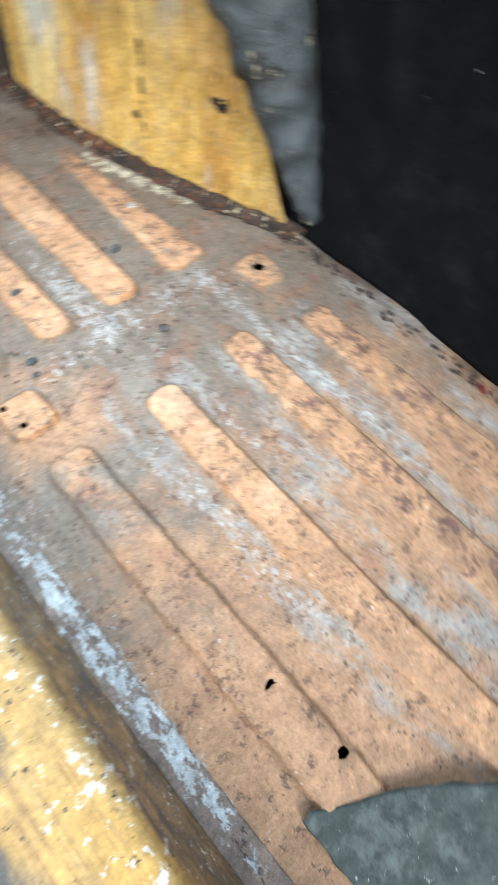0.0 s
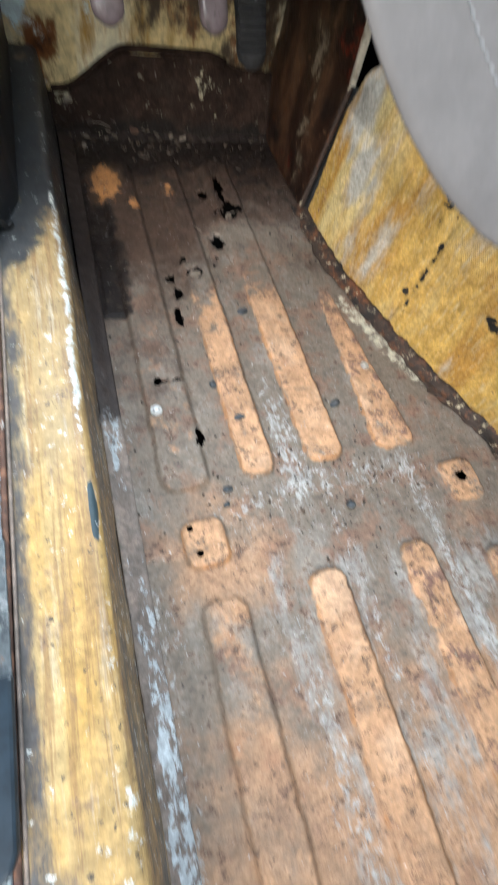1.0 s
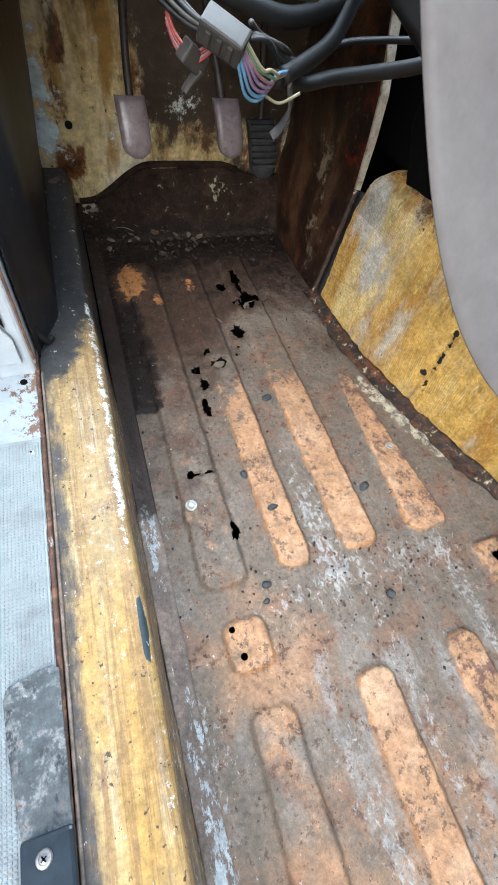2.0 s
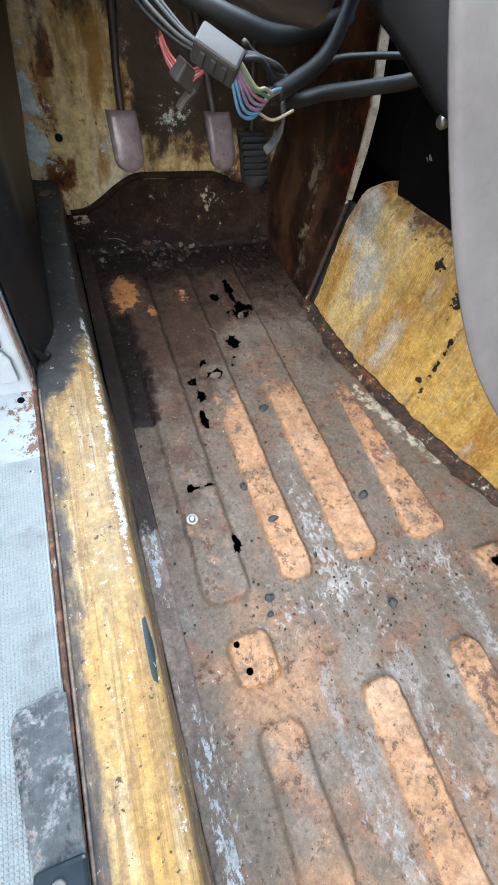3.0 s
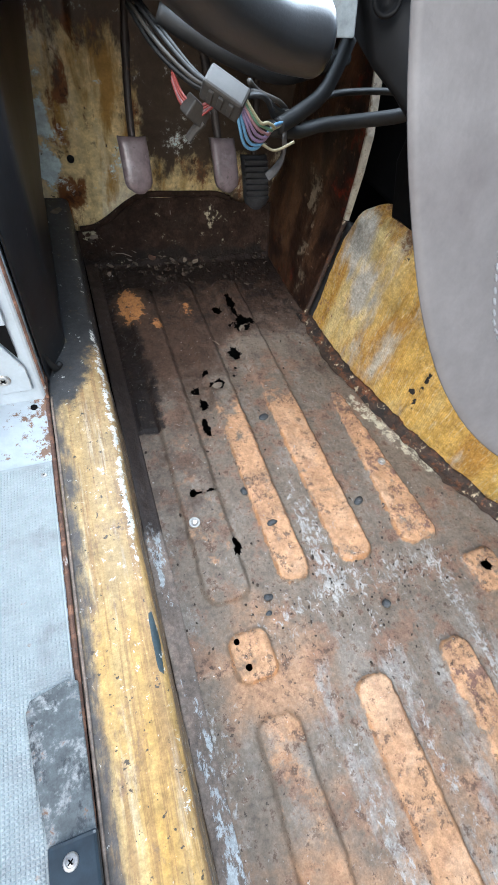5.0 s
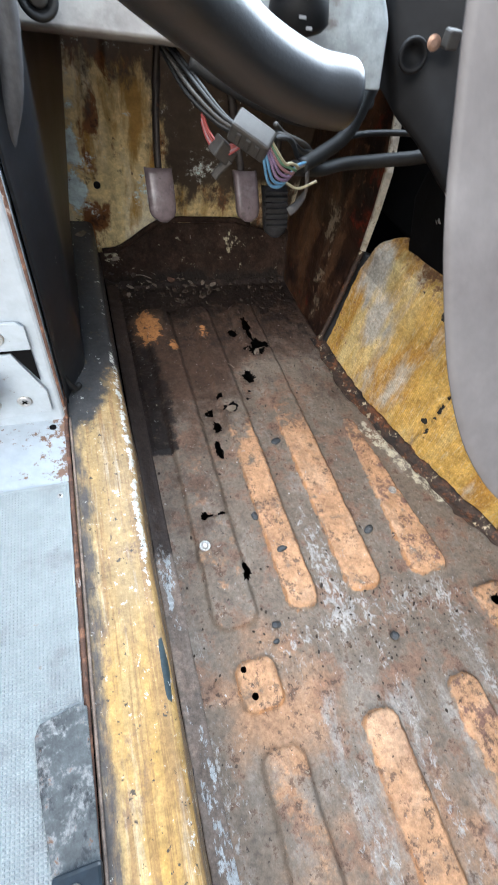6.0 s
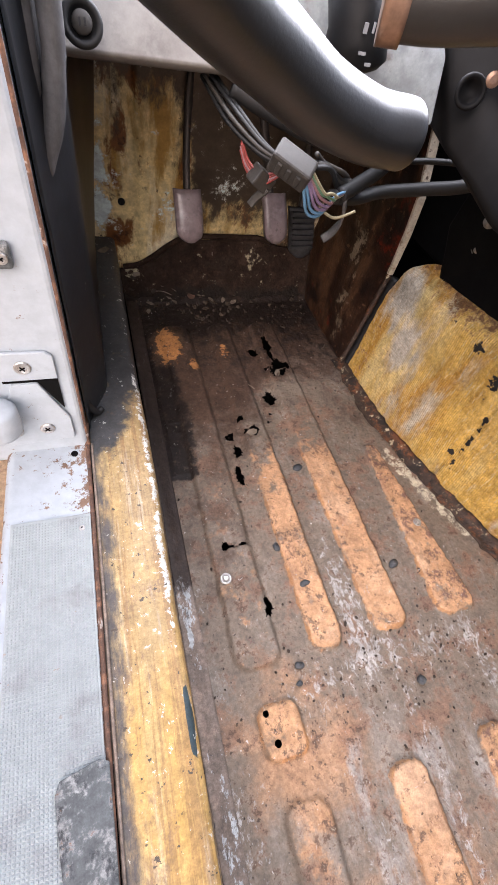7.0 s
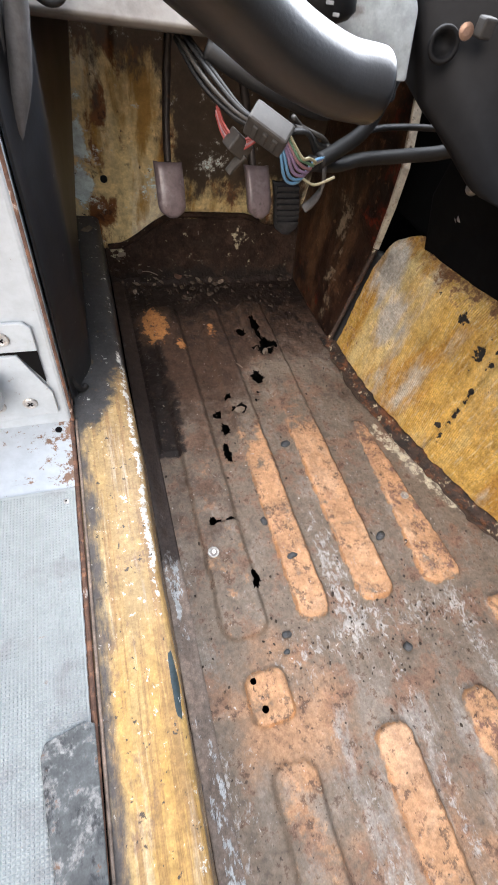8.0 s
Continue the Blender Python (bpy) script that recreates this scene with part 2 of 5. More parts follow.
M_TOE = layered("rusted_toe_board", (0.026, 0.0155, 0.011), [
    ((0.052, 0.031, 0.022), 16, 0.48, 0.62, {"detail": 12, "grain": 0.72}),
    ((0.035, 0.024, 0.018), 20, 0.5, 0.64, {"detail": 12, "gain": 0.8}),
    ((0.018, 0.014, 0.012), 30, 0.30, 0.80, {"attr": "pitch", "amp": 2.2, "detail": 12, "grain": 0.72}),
    ((0.40, 0.36, 0.24), 60, 0.46, 0.66, {"attr": "cream", "amp": 4.0, "detail": 12, "grain": 0.74}),
    ((0.36, 0.33, 0.22), 45, 0.67, 0.71, {}),
], grit=0.12, shine=0.15, rough=0.8, bump=[(40, 0.6, 0.006), (160, 0.4, 0.002)])
M_WALL = layered("rust_streaked_brown_panel", (0.030, 0.0145, 0.009), [
    ((0.105, 0.052, 0.027), 8, 0.46, 0.60, {"stretch": (1, 1, 0.4), "detail": 12, "grain": 0.7}),
    ((0.14, 0.020, 0.008), 22, 0.46, 0.62, {"attr": "red", "amp": 3.0, "detail": 12, "grain": 0.74}),
    ((0.20, 0.155, 0.105), 34, 0.44, 0.70, {"attr": "pale", "amp": 3.6, "detail": 12, "grain": 0.74}),
    ((0.012, 0.007, 0.006), 9, 0.50, 0.62, {"detail": 12, "grain": 0.7}),
    ((0.20, 0.11, 0.06), 60, 0.60, 0.66, {"gain": 0.6, "detail": 10}),
], grit=0.09, rough=0.36, bump=[(30, 0.5, 0.005), (140, 0.35, 0.001)])
M_FOOT = layered("crusted_dark_strip", (0.05, 0.03, 0.02), [((0.15, 0.055, 0.02), 40, 0.5, 0.6, {"detail": 12, "grain": 0.72}), ((0.02, 0.014, 0.011), 30, 0.5, 0.6, {"detail": 12}), ((0.55, 0.47, 0.32), 70, 0.575, 0.64, {"detail": 12, "grain": 0.74})], grit=0.12, rough=0.7, bump=[(70, 0.8, 0.005)])
M_CREAM = layered("cream_seam_paint", (0.55, 0.50, 0.40), [((0.25, 0.17, 0.11), 40, 0.52, 0.64, {}), ((0.09, 0.06, 0.04), 60, 0.6, 0.68, {})], rough=0.6, bump=[(90, 0.5, 0.002)])
M_GOLD = layered("gold_ribbed_insulation", (0.74, 0.47, 0.12), [
    ((0.84, 0.66, 0.30), 10, 0.44, 0.60, {"stretch": (1, 1, 0.16), "detail": 12}),
    ((0.52, 0.27, 0.05), 13, 0.48, 0.60, {"stretch": (1, 1, 0.2), "gain": 0.85, "detail": 12}),
    ((0.74, 0.60, 0.34), 240, 0.53, 0.66, {"stretch": (1, 1, 0.12), "gain": 0.7, "detail": 12}),
    ((0.62, 0.58, 0.50), 26, 0.22, 0.85, {"attr": "silver", "amp": 3.0, "rough": 0.22, "stretch": (1, 1, 0.25), "detail": 12}),
    ((0.24, 0.125, 0.035), 300, 0.40, 0.95, {"attr": "groove", "gain": 0.6, "amp": 2.4, "rough": 0.7}),
    ((0.20, 0.10, 0.04), 60, 0.36, 0.80, {"attr": "grime_and_shade", "amp": 3.2, "rough": 0.6, "detail": 12, "grain": 0.72}),
    ((0.018, 0.016, 0.014), 70, 0.46, 0.56, {"attr": "slit", "amp": 2.6, "rough": 0.8}),
], grit=0.12, rough=0.21, metal=0.2, bump=[(30, 0.5, 0.006, (1, 1, 0.2)), (300, 0.9, 0.0016, (1, 1, 0.5)), (700, 0.6, 0.0006)])
M_SEAT = layered("grey_vinyl", (0.175, 0.168, 0.170), [((0.12, 0.108, 0.110), 14, 0.52, 0.75, {"gain": 0.6}), ((0.225, 0.22, 0.225), 10, 0.55, 0.75, {"gain": 0.6})], grit=0.02, rough=0.62, bump=[(350, 0.25, 0.0006), (20, 0.2, 0.004)], jitter=0.05)
M_SEATB = layered("blue_grey_vinyl", (0.14, 0.162, 0.19), [((0.11, 0.127, 0.15), 14, 0.55, 0.75, {})], grit=0.02, rough=0.6, bump=[(350, 0.25, 0.0006)], jitter=0.05)
M_THREAD = layered("pale_thread", (0.30, 0.315, 0.33), rough=0.8, jitter=0.05)
M_PAD = layered("black_grained_vinyl_padding", (0.006, 0.0072, 0.0085), [((0.010, 0.012, 0.014), 30, 0.5, 0.75, {"gain": 0.7})], rough=0.5, shine=0.25, coat=1.0, bump=[(420, 0.5, 0.0008), (70, 0.08, 0.002)])
M_PAD.node_tree.nodes["Principled BSDF"].inputs["Coat Roughness"].default_value = 0.38
M_PAD.node_tree.nodes["Principled BSDF"].inputs["Coat IOR"].default_value = 1.58
M_PEDAL = layered("worn_mauve_grey_rubber", (0.15, 0.118, 0.122), [((0.22, 0.19, 0.20), 40, 0.52, 0.7, {}), ((0.1, 0.08, 0.08), 60, 0.6, 0.7, {})], grit=0.03, rough=0.28, bump=[(160, 0.2, 0.001)])
M_STEEL = layered("dull_screw_steel", (0.55, 0.54, 0.52), [((0.3, 0.25, 0.2), 300, 0.55, 0.7, {})], rough=0.35, metal=0.8)
M_ARM = layered("dark_pedal_steel", (0.05, 0.04, 0.035), [((0.16, 0.08, 0.05), 40, 0.58, 0.7, {})], rough=0.5, metal=0.3, bump=[(120, 0.3, 0.001)])
M_DASH = layered("dusty_grey_beige_plastic", (0.15, 0.137, 0.12), [((0.10, 0.085, 0.072), 14, 0.55, 0.72, {}), ((0.1, 0.08, 0.07), 30, 0.5, 0.8, {"attr": "grime_and_shade", "amp": 0.8})], grit=0.025, rough=0.55, bump=[(200, 0.12, 0.0008)], jitter=0.05)
M_GREY = layered("painted_grey_bracket", (0.34, 0.395, 0.425), [((0.2, 0.2, 0.2), 30, 0.55, 0.7, {}), ((0.1, 0.08, 0.07), 80, 0.68, 0.73, {})], grit=0.03, rough=0.45, bump=[(90, 0.15, 0.001)])
M_BRONZE = layered("worn_bronze_collar", (0.32, 0.2, 0.14), rough=0.35, metal=0.6)
M_RUBBER = layered("dusty_black_rubber", (0.009, 0.0095, 0.010), [((0.022, 0.022, 0.023), 30, 0.5, 0.7, {"gain": 0.7, "detail": 10})], rough=0.6)
M_GUM = layered("weathered_blue_grey_sealant", (0.055, 0.062, 0.068), [((0.12, 0.125, 0.13), 80, 0.52, 0.66, {"detail": 10}), ((0.03, 0.028, 0.027), 60, 0.55, 0.66, {})], rough=0.55, bump=[(200, 0.5, 0.001)])
M_TREAD = layered("dark_worn_pedal_rubber", (0.030, 0.031, 0.034), [((0.055, 0.055, 0.058), 40, 0.5, 0.66, {"detail": 10})], rough=0.5)
M_CONN = layered("dirty_grey_connector", (0.042, 0.038, 0.033), [((0.030, 0.026, 0.023), 60, 0.5, 0.65, {})], rough=0.6)
M_SAND = layered("sandy_ground", (0.46, 0.30, 0.17), [((0.58, 0.42, 0.27), 2, 0.4, 0.7, {}), ((0.25, 0.16, 0.09), 12, 0.55, 0.7, {}), ((0.6, 0.5, 0.4), 60, 0.62, 0.7, {})], rough=0.95, bump=[(8, 0.6, 0.05), (60, 0.6, 0.01)])
M_LINER = layered("grey_cab_lining", (0.30, 0.30, 0.30), [((0.22, 0.21, 0.2), 4, 0.5, 0.7, {})], rough=0.85, bump=[(200, 0.2, 0.001)])
M_DARK = layered("dark_cab_trim", (0.003, 0.003, 0.0034), [((0.006, 0.006, 0.006), 5, 0.5, 0.7, {})], rough=0.85, shine=0.12, bump=[(200, 0.2, 0.001)])
M_ROLL = layered("crumpled_grey_foil_wadding", (0.055, 0.066, 0.074), [((0.022, 0.022, 0.022), 20, 0.5, 0.66, {}), ((0.42, 0.39, 0.30), 40, 0.62, 0.68, {})], rough=0.45, bump=[(60, 0.8, 0.01)])
M_CRUD = layered("dirt_crumbs", (0.055, 0.040, 0.03), [((0.13, 0.088, 0.06), 60, 0.55, 0.68, {}), ((0.40, 0.37, 0.33), 90, 0.65, 0.72, {})], rough=0.9)
M_FELT = layered("grey_green_felt", (0.085, 0.098, 0.090), [((0.14, 0.155, 0.147), 30, 0.5, 0.64, {"detail": 10}), ((0.5, 0.5, 0.46), 150, 0.66, 0.7, {})], rough=0.95, bump=[(200, 0.8, 0.003)])
M_LEAF = layered("pale_dry_scraps", (0.22, 0.18, 0.14), [((0.15, 0.11, 0.08), 90, 0.5, 0.66, {})], rough=0.85)


M_HOSE = layered("dusty_grey_rubber", (0.10, 0.10, 0.105), [((0.05, 0.05, 0.05), 20, 0.5, 0.66, {"stretch": (1, 1, 0.1)}), ((0.17, 0.165, 0.16), 40, 0.55, 0.7, {"stretch": (1, 1, 0.1)})], rough=0.55)


def wire_paint(name, c):
    return layered(name, c, rough=0.4, jitter=0.06)


M_RED, M_PINK = wire_paint("red_wire", (0.24, 0.035, 0.03)), wire_paint("pink_wire", (0.26, 0.145, 0.16))
M_BLUE, M_VIOLET = wire_paint("blue_wire", (0.11, 0.24, 0.38)), wire_paint("violet_wire", (0.22, 0.155, 0.25))
M_GREEN, M_YEL = wire_paint("green_wire", (0.10, 0.19, 0.12)), wire_paint("pale_yellow_wire", (0.30, 0.27, 0.17))


# ---- building helpers ----
def part(name, data, material, parent=None, label=""):
    """Link a bmesh or a mesh as one object, under a thing or a part."""
    if isinstance(data, bmesh.types.BMesh):
        bm, data = data, bpy.data.meshes.new(name)
        bm.to_mesh(data)
        bm.free()
    data.materials.append(material)
    ob = new(name, data)
    ob.parent = parent
    if label:
        tagged(ob, label)
    return ob


def thing(name, label, category, group="", kind=""):
    return tagged(new(name), label, category, group, kind)


def smooth(ob, on=True):
    ob.data.polygons.foreach_set("use_smooth", [on] * len(ob.data.polygons))
    return ob


def block(x0, x1, y0, y1, z0, z1, bevel=0.002, seg=2, bm=None):
    own = bm is None
    bm = bmesh.new() if own else bm
    r = bmesh.ops.create_cube(bm, size=1.0, matrix=Matrix.Translation(((x0 + x1) / 2, (y0 + y1) / 2, (z0 + z1) / 2)) @ Matrix.Diagonal((x1 - x0, y1 - y0, z1 - z0, 1)))
    if bevel:
        edges = list({e for v in r["verts"] for e in v.link_edges})
        bmesh.ops.bevel(bm, geom=edges, offset=bevel, segments=seg, affect="EDGES", profile=0.5)
    return bm


def spline(points, n=8):
    """A smooth line through the points."""
    p = [Vector(q) for q in points]
    p = [p[0] * 2 - p[1]] + p + [p[-1] * 2 - p[-2]]
    out = []
    for a, b, c, d in zip(p, p[1:], p[2:], p[3:]):
        for k in range(n):
            t = k / n
            out.append(0.5 * (2 * b + (c - a) * t + (2 * a - 5 * b + 4 * c - d) * t * t + (3 * b - a - 3 * c + d) * t ** 3))
    return out + [p[-2]]


def tube(points, radius, n=6, sides=14, bm=None, flat=1.0, cap=0):
    """A sweep round a smooth line; radius is a number or a function of 0..1; cap: rounded ends in rings."""
    bm = bmesh.new() if bm is None else bm
    line = spline(points, n)
    up = Vector((0.13, 0.2, 0.97))
    rings = []
    last = len(line) - 1
    for i, p in enumerate(line):
        d = (line[min(i + 1, last)] - line[max(i - 1, 0)]).normalized()
        s = d.cross(up).normalized()
        w = s.cross(d)
        r = radius(i / last) if callable(radius) else radius
        rings.append([bm.verts.new(p + (s * math.cos(a) * flat + w * math.sin(a)) * r) for a in (2 * math.pi * k / sides for k in range(sides))])
    if cap:
        for end in (0, -1):
            p = line[end]
            d = (line[0] - line[1]).normalized() if end == 0 else (line[-1] - line[-2]).normalized()
            base = [v.co.copy() for v in rings[end]]
            r = (base[0] - p).length
            for k in range(1, cap + 1):
                a = k / cap * math.pi / 2 * 0.86
                ring = [bm.verts.new(p + (co - p) * (1 - (1 - math.cos(a)) * 0.8) + d * r * math.sin(a) * 0.42) for co in base]
                if end == 0:
                    rings.insert(0, ring)
                else:
                    rings.append(ring)
    for a, b in zip(rings, rings[1:]):
        for k in range(sides):
            bm.faces.new((a[k], a[(k + 1) % sides], b[(k + 1) % sides], b[k]))
    bm.faces.new(rings[0][::-1])
    bm.faces.new(rings[-1])
    bmesh.ops.recalc_face_normals(bm, faces=bm.faces)
    return bm


def disc(centre, normal, profile, sides=20, bm=None):
    """A turned body: profile of (radius, height) along the normal."""
    bm = bmesh.new() if bm is None else bm
    turn = Vector(normal).normalized().to_track_quat("Z", "Y").to_matrix()
    c = Vector(centre)
    rings = [[bm.verts.new(c + turn @ Vector((r * math.cos(a), r * math.sin(a), h))) for a in (2 * math.pi * k / sides for k in range(sides))] for r, h in profile]
    for a, b in zip(rings, rings[1:]):
        for k in range(sides):
            bm.faces.new((a[k], a[(k + 1) % sides], b[(k + 1) % sides], b[k]))
    bm.faces.new(rings[0][::-1])
    bm.faces.new(rings[-1])
    return bm


def prism(outline, along, bevel=0.0, bm=None):
    """An outline of places in space, pushed along a vector."""
    own = bmesh.new()
    a = [own.verts.new(Vector(p)) for p in outline]
    b = [own.verts.new(Vector(p) + Vector(along)) for p in outline]
    n = len(a)
    own.faces.new(a[::-1])
    own.faces.new(b)
    for k in range(n):
        own.faces.new((a[k], a[(k + 1) % n], b[(k + 1) % n], b[k]))
    bmesh.ops.recalc_face_normals(own, faces=own.faces)
    if bevel:
        bmesh.ops.bevel(own, geom=own.edges[:], offset=bevel, segments=2, affect="EDGES", profile=0.5)
    return own


def lattice(seed, n=64):
    return np.random.RandomState(seed).rand(n, n)


def fuzz(x, y, scale, seed=1, octaves=4):
    """Smooth random relief of 0..1 over x, y; scale in bumps a metre."""
    out, amp, total = np.zeros_like(x), 1.0, 0.0
    for k in range(octaves):
        g = lattice(seed + 17 * k)
        u, v = x * scale * 2 ** k + 11.3, y * scale * 2 ** k + 7.7
        i, j = np.floor(u).astype(int), np.floor(v).astype(int)
        fu, fv = u - i, v - j
        fu, fv = fu * fu * (3 - 2 * fu), fv * fv * (3 - 2 * fv)
        a, b = g[i % 64, j % 64], g[(i + 1) % 64, j % 64]
        c, d = g[i % 64, (j + 1) % 64], g[(i + 1) % 64, (j + 1) % 64]
        out += amp * ((a * (1 - fu) + b * fu) * (1 - fv) + (c * (1 - fu) + d * fu) * fv)
        total += amp
        amp *= 0.5
    return out / total


def ramp(v, lo, hi):
    t = np.clip((v - lo) / (hi - lo), 0, 1)
    return t * t * (3 - 2 * t)


def blob(x, y, cx, cy, rx, ry, soft=0.6):
    """1 at the middle of an ellipse, falling to 0 outside it."""
    return 1 - ramp(np.hypot((x - cx) / rx, (y - cy) / ry), 1 - soft, 1 + soft)


def sheet(name, X, Y, Z, material, masks=None, thick=0.0015, cut=None, parent=None):
    """A pressed sheet from grids of places, with named masks; cut marks the places where it is eaten away."""
    nu, nv = X.shape
    idx = np.arange(nu * nv).reshape(nu, nv)
    quads = np.stack([idx[:-1, :-1], idx[1:, :-1], idx[1:, 1:], idx[:-1, 1:]], -1).reshape(-1, 4)
    if cut is not None:
        gone = cut.ravel()
        quads = quads[~gone[quads].any(1)]
    me = bpy.data.meshes.new(name)
    me.from_pydata(np.stack([X, Y, Z], -1).reshape(-1, 3).tolist(), [], quads.tolist())
    for key, val in (masks or {}).items():
        me.attributes.new(key, "FLOAT", "POINT").data.foreach_set("value", np.ascontiguousarray(val, dtype=np.float32).ravel())
    me.polygons.foreach_set("use_smooth", [True] * len(me.polygons))
    ob = part(name, me, material, parent)
    if thick:
        mod = ob.modifiers.new("thickness", "SOLIDIFY")
        mod.thickness, mod.offset = thick, -1
    return ob


def grid(u0, u1, v0, v1, step):
    nu, nv = max(2, int(round(abs(u1 - u0) / step)) + 1), max(2, int(round(abs(v1 - v0) / step)) + 1)
    return np.meshgrid(np.linspace(u0, u1, nu), np.linspace(v0, v1, nv), indexing="ij")


def rib_height(x, y, x0, x1, y0, y1, r=0.018, slope=0.007):
    """0..1 over a pressed rib with rounded ends."""
    cx, cy, hx, hy = (x0 + x1) / 2, (y0 + y1) / 2, (x1 - x0) / 2, (y1 - y0) / 2
    r = min(r, hx)
    dx, dy = np.abs(x - cx) - (hx - r), np.abs(y - cy) - (hy - r)
    d = np.hypot(np.maximum(dx, 0), np.maximum(dy, 0)) + np.minimum(np.maximum(dx, dy), 0) - r
    return 1 - ramp(d, -slope * 0.6, slope * 0.6)


# ---- floor pan ----
def floor_pan():
    x, y = grid(-0.092, 0.56, -0.80, 0.905, 0.0022)
    wob = (fuzz(x, y, 30, 3) - 0.5) * 0.006
    ragged = (fuzz(x, y, 120, 4) - 0.5) * 0.0045
    ribs = [(-0.028, 0.034, 0.085, 0.80, 0.22), (0.080, 0.127, 0.085, 0.80, 0.9), (0.178, 0.235, 0.090, 0.80, 1.0), (-0.014, 0.040, -0.52, -0.058, 0.38),
            (0.121, 0.170, -0.78, -0.056, 1.0), (0.255, 0.302, -0.78, -0.050, 0.9), (0.375, 0.425, -0.78, -0.085, 0.9)]
    h, tint = np.zeros_like(x), np.zeros_like(x)
    for x0, x1, y0, y1, c in ribs:
        r = rib_height(x + wob * 0.45 + ragged, y + wob * 0.6 + ragged, x0, x1, y0, y1)
        h, tint = np.maximum(h, r), np.maximum(tint, r * c)
    narrow = 1 - 0.62 * np.clip((y - 0.10) / 0.30, 0, 1)
    middle = 0.3235 - 0.006 * np.clip((y - 0.09) / 0.31, 0, 1)
    r = rib_height(0.3235 + (x + wob * 0.4 + ragged - middle) / narrow, y + ragged, 0.290, 0.357, 0.088, 0.412, 0.02)
    h, tint = np.maximum(h, r), np.maximum(tint, r * 0.95)
    for cx, cy, rx, ry in ((0.010, 0.012, 0.027, 0.030), (0.401, 0.018, 0.028, 0.032)):
        r = rib_height(x, y, cx - rx, cx + rx, cy - ry, cy + ry, 0.014)
        h, tint = np.maximum(h, r), np.maximum(tint, r * 0.85)
    worn = ramp(fuzz(x, y, 14, 9), 0.35, 0.6)
    fade = 1 - ramp(y + 0.12 * (fuzz(x, y, 12, 23) - 0.5), 0.28, 0.58)
    fade = fade * (1 - 0.5 * (1 - ramp(y, -0.45, -0.15)))
    slope = 4 * h * (1 - h) * 0.8 * fade * np.clip(tint / (h + 0.05), 0, 1)
    film = 0.13 + 0.46 * blob(x, y, 0.03, 0.02, 0.10, 0.09) + 0.46 * (1 - ramp(y, -0.22, 0.06)) + 0.22 * (1 - ramp(y, -0.45, -0.18)) + 0.22 * blob(x, y, 0.40, 0.02, 0.08, 0.08)
    chan = 0.48 * (1 - np.clip(h * 1.6, 0, 1)) * (1 - ramp(y, -0.10, 0.06)) * ramp(x, 0.05, 0.09)
    rib = tint * fade * (0.75 + 0.25 * worn)
    maroon = 0.52 * tint * np.maximum(ramp(x, 0.235, 0.262) * (1 - ramp(y, -0.07, 0.0)), 0.75 * ramp(x, 0.275, 0.295) * ramp(y, 0.05, 0.09))
    z = 0.0092 * h - 0.003 * blob(x, y, 0.19, 0.02, 0.35, 0.03)
    z += (fuzz(x, y, 9, 5) - 0.5) * 0.003 + (fuzz(x, y, 60, 6) - 0.5) * 0.0016
    z += 0.010 * (1 - ramp(x, -0.092, -0.072)) + 0.03 * ramp(y, 0.885, 0.905) * 0.3
    # weld step of the patched strip beside the sill
    z += 0.0025 * ramp(x, -0.060, -0.057) * (1 - ramp(x, -0.030, -0.026)) * ramp(y, 0.40, 0.405)
    lean0 = x - np.interp(y, [0.03, 0.175, 0.318, 0.49, 0.66], [0.49, 0.43, 0.385, 0.345, 0.335])
    # darker towards the front: brown dirt, plus the dash's shade painted into the colour
    tar_and_shade = 0.95 * ramp(y + 0.16 * (fuzz(x, y, 8, 21) - 0.5) - 0.17 * ramp(x, 0.05, 0.2), 0.20, 0.62)
    tar_and_shade = np.maximum(tar_and_shade, 0.44 * (1 - ramp(x, 0.02, 0.075)) * ramp(y, 0.08, 0.20))
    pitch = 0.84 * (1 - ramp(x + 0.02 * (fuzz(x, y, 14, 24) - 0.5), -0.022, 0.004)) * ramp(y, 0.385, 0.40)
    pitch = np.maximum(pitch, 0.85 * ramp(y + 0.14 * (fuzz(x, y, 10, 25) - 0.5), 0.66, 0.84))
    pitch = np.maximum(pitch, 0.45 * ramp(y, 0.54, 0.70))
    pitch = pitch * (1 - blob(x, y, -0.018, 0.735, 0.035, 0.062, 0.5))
    # shade beside the tunnel cover's base, painted as darker floor
    tar_and_shade = np.maximum(tar_and_shade, 0.5 * ramp(x, 0.235, 0.30) * ramp(y, 0.40, 0.50))
    tar_and_shade = np.maximum(tar_and_shade, 0.52 * ramp(lean0, -0.005, 0.02))
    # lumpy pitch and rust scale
    z += 0.0055 * pitch * (fuzz(x, y, 55, 26) - 0.45) + 0.0022 * tar_and_shade * (fuzz(x, y, 110, 27) - 0.5)
    bare = 0.72 * blob(x, y, -0.020, 0.735, 0.030, 0.060, 0.5) + 0.7 * blob(x, y, 0.025, 0.668, 0.012, 0.018, 0.5) + 0.5 * blob(x, y, 0.098, 0.70, 0.012, 0.03)
    white = 0.82 * blob(x, y, 0.154, 0.14, 0.022, 0.10) + 0.34 * blob(x, y, 0.24, 0.062, 0.11, 0.022) + 0.30 * blob(x, y, 0.075, 0.045, 0.045, 0.025)
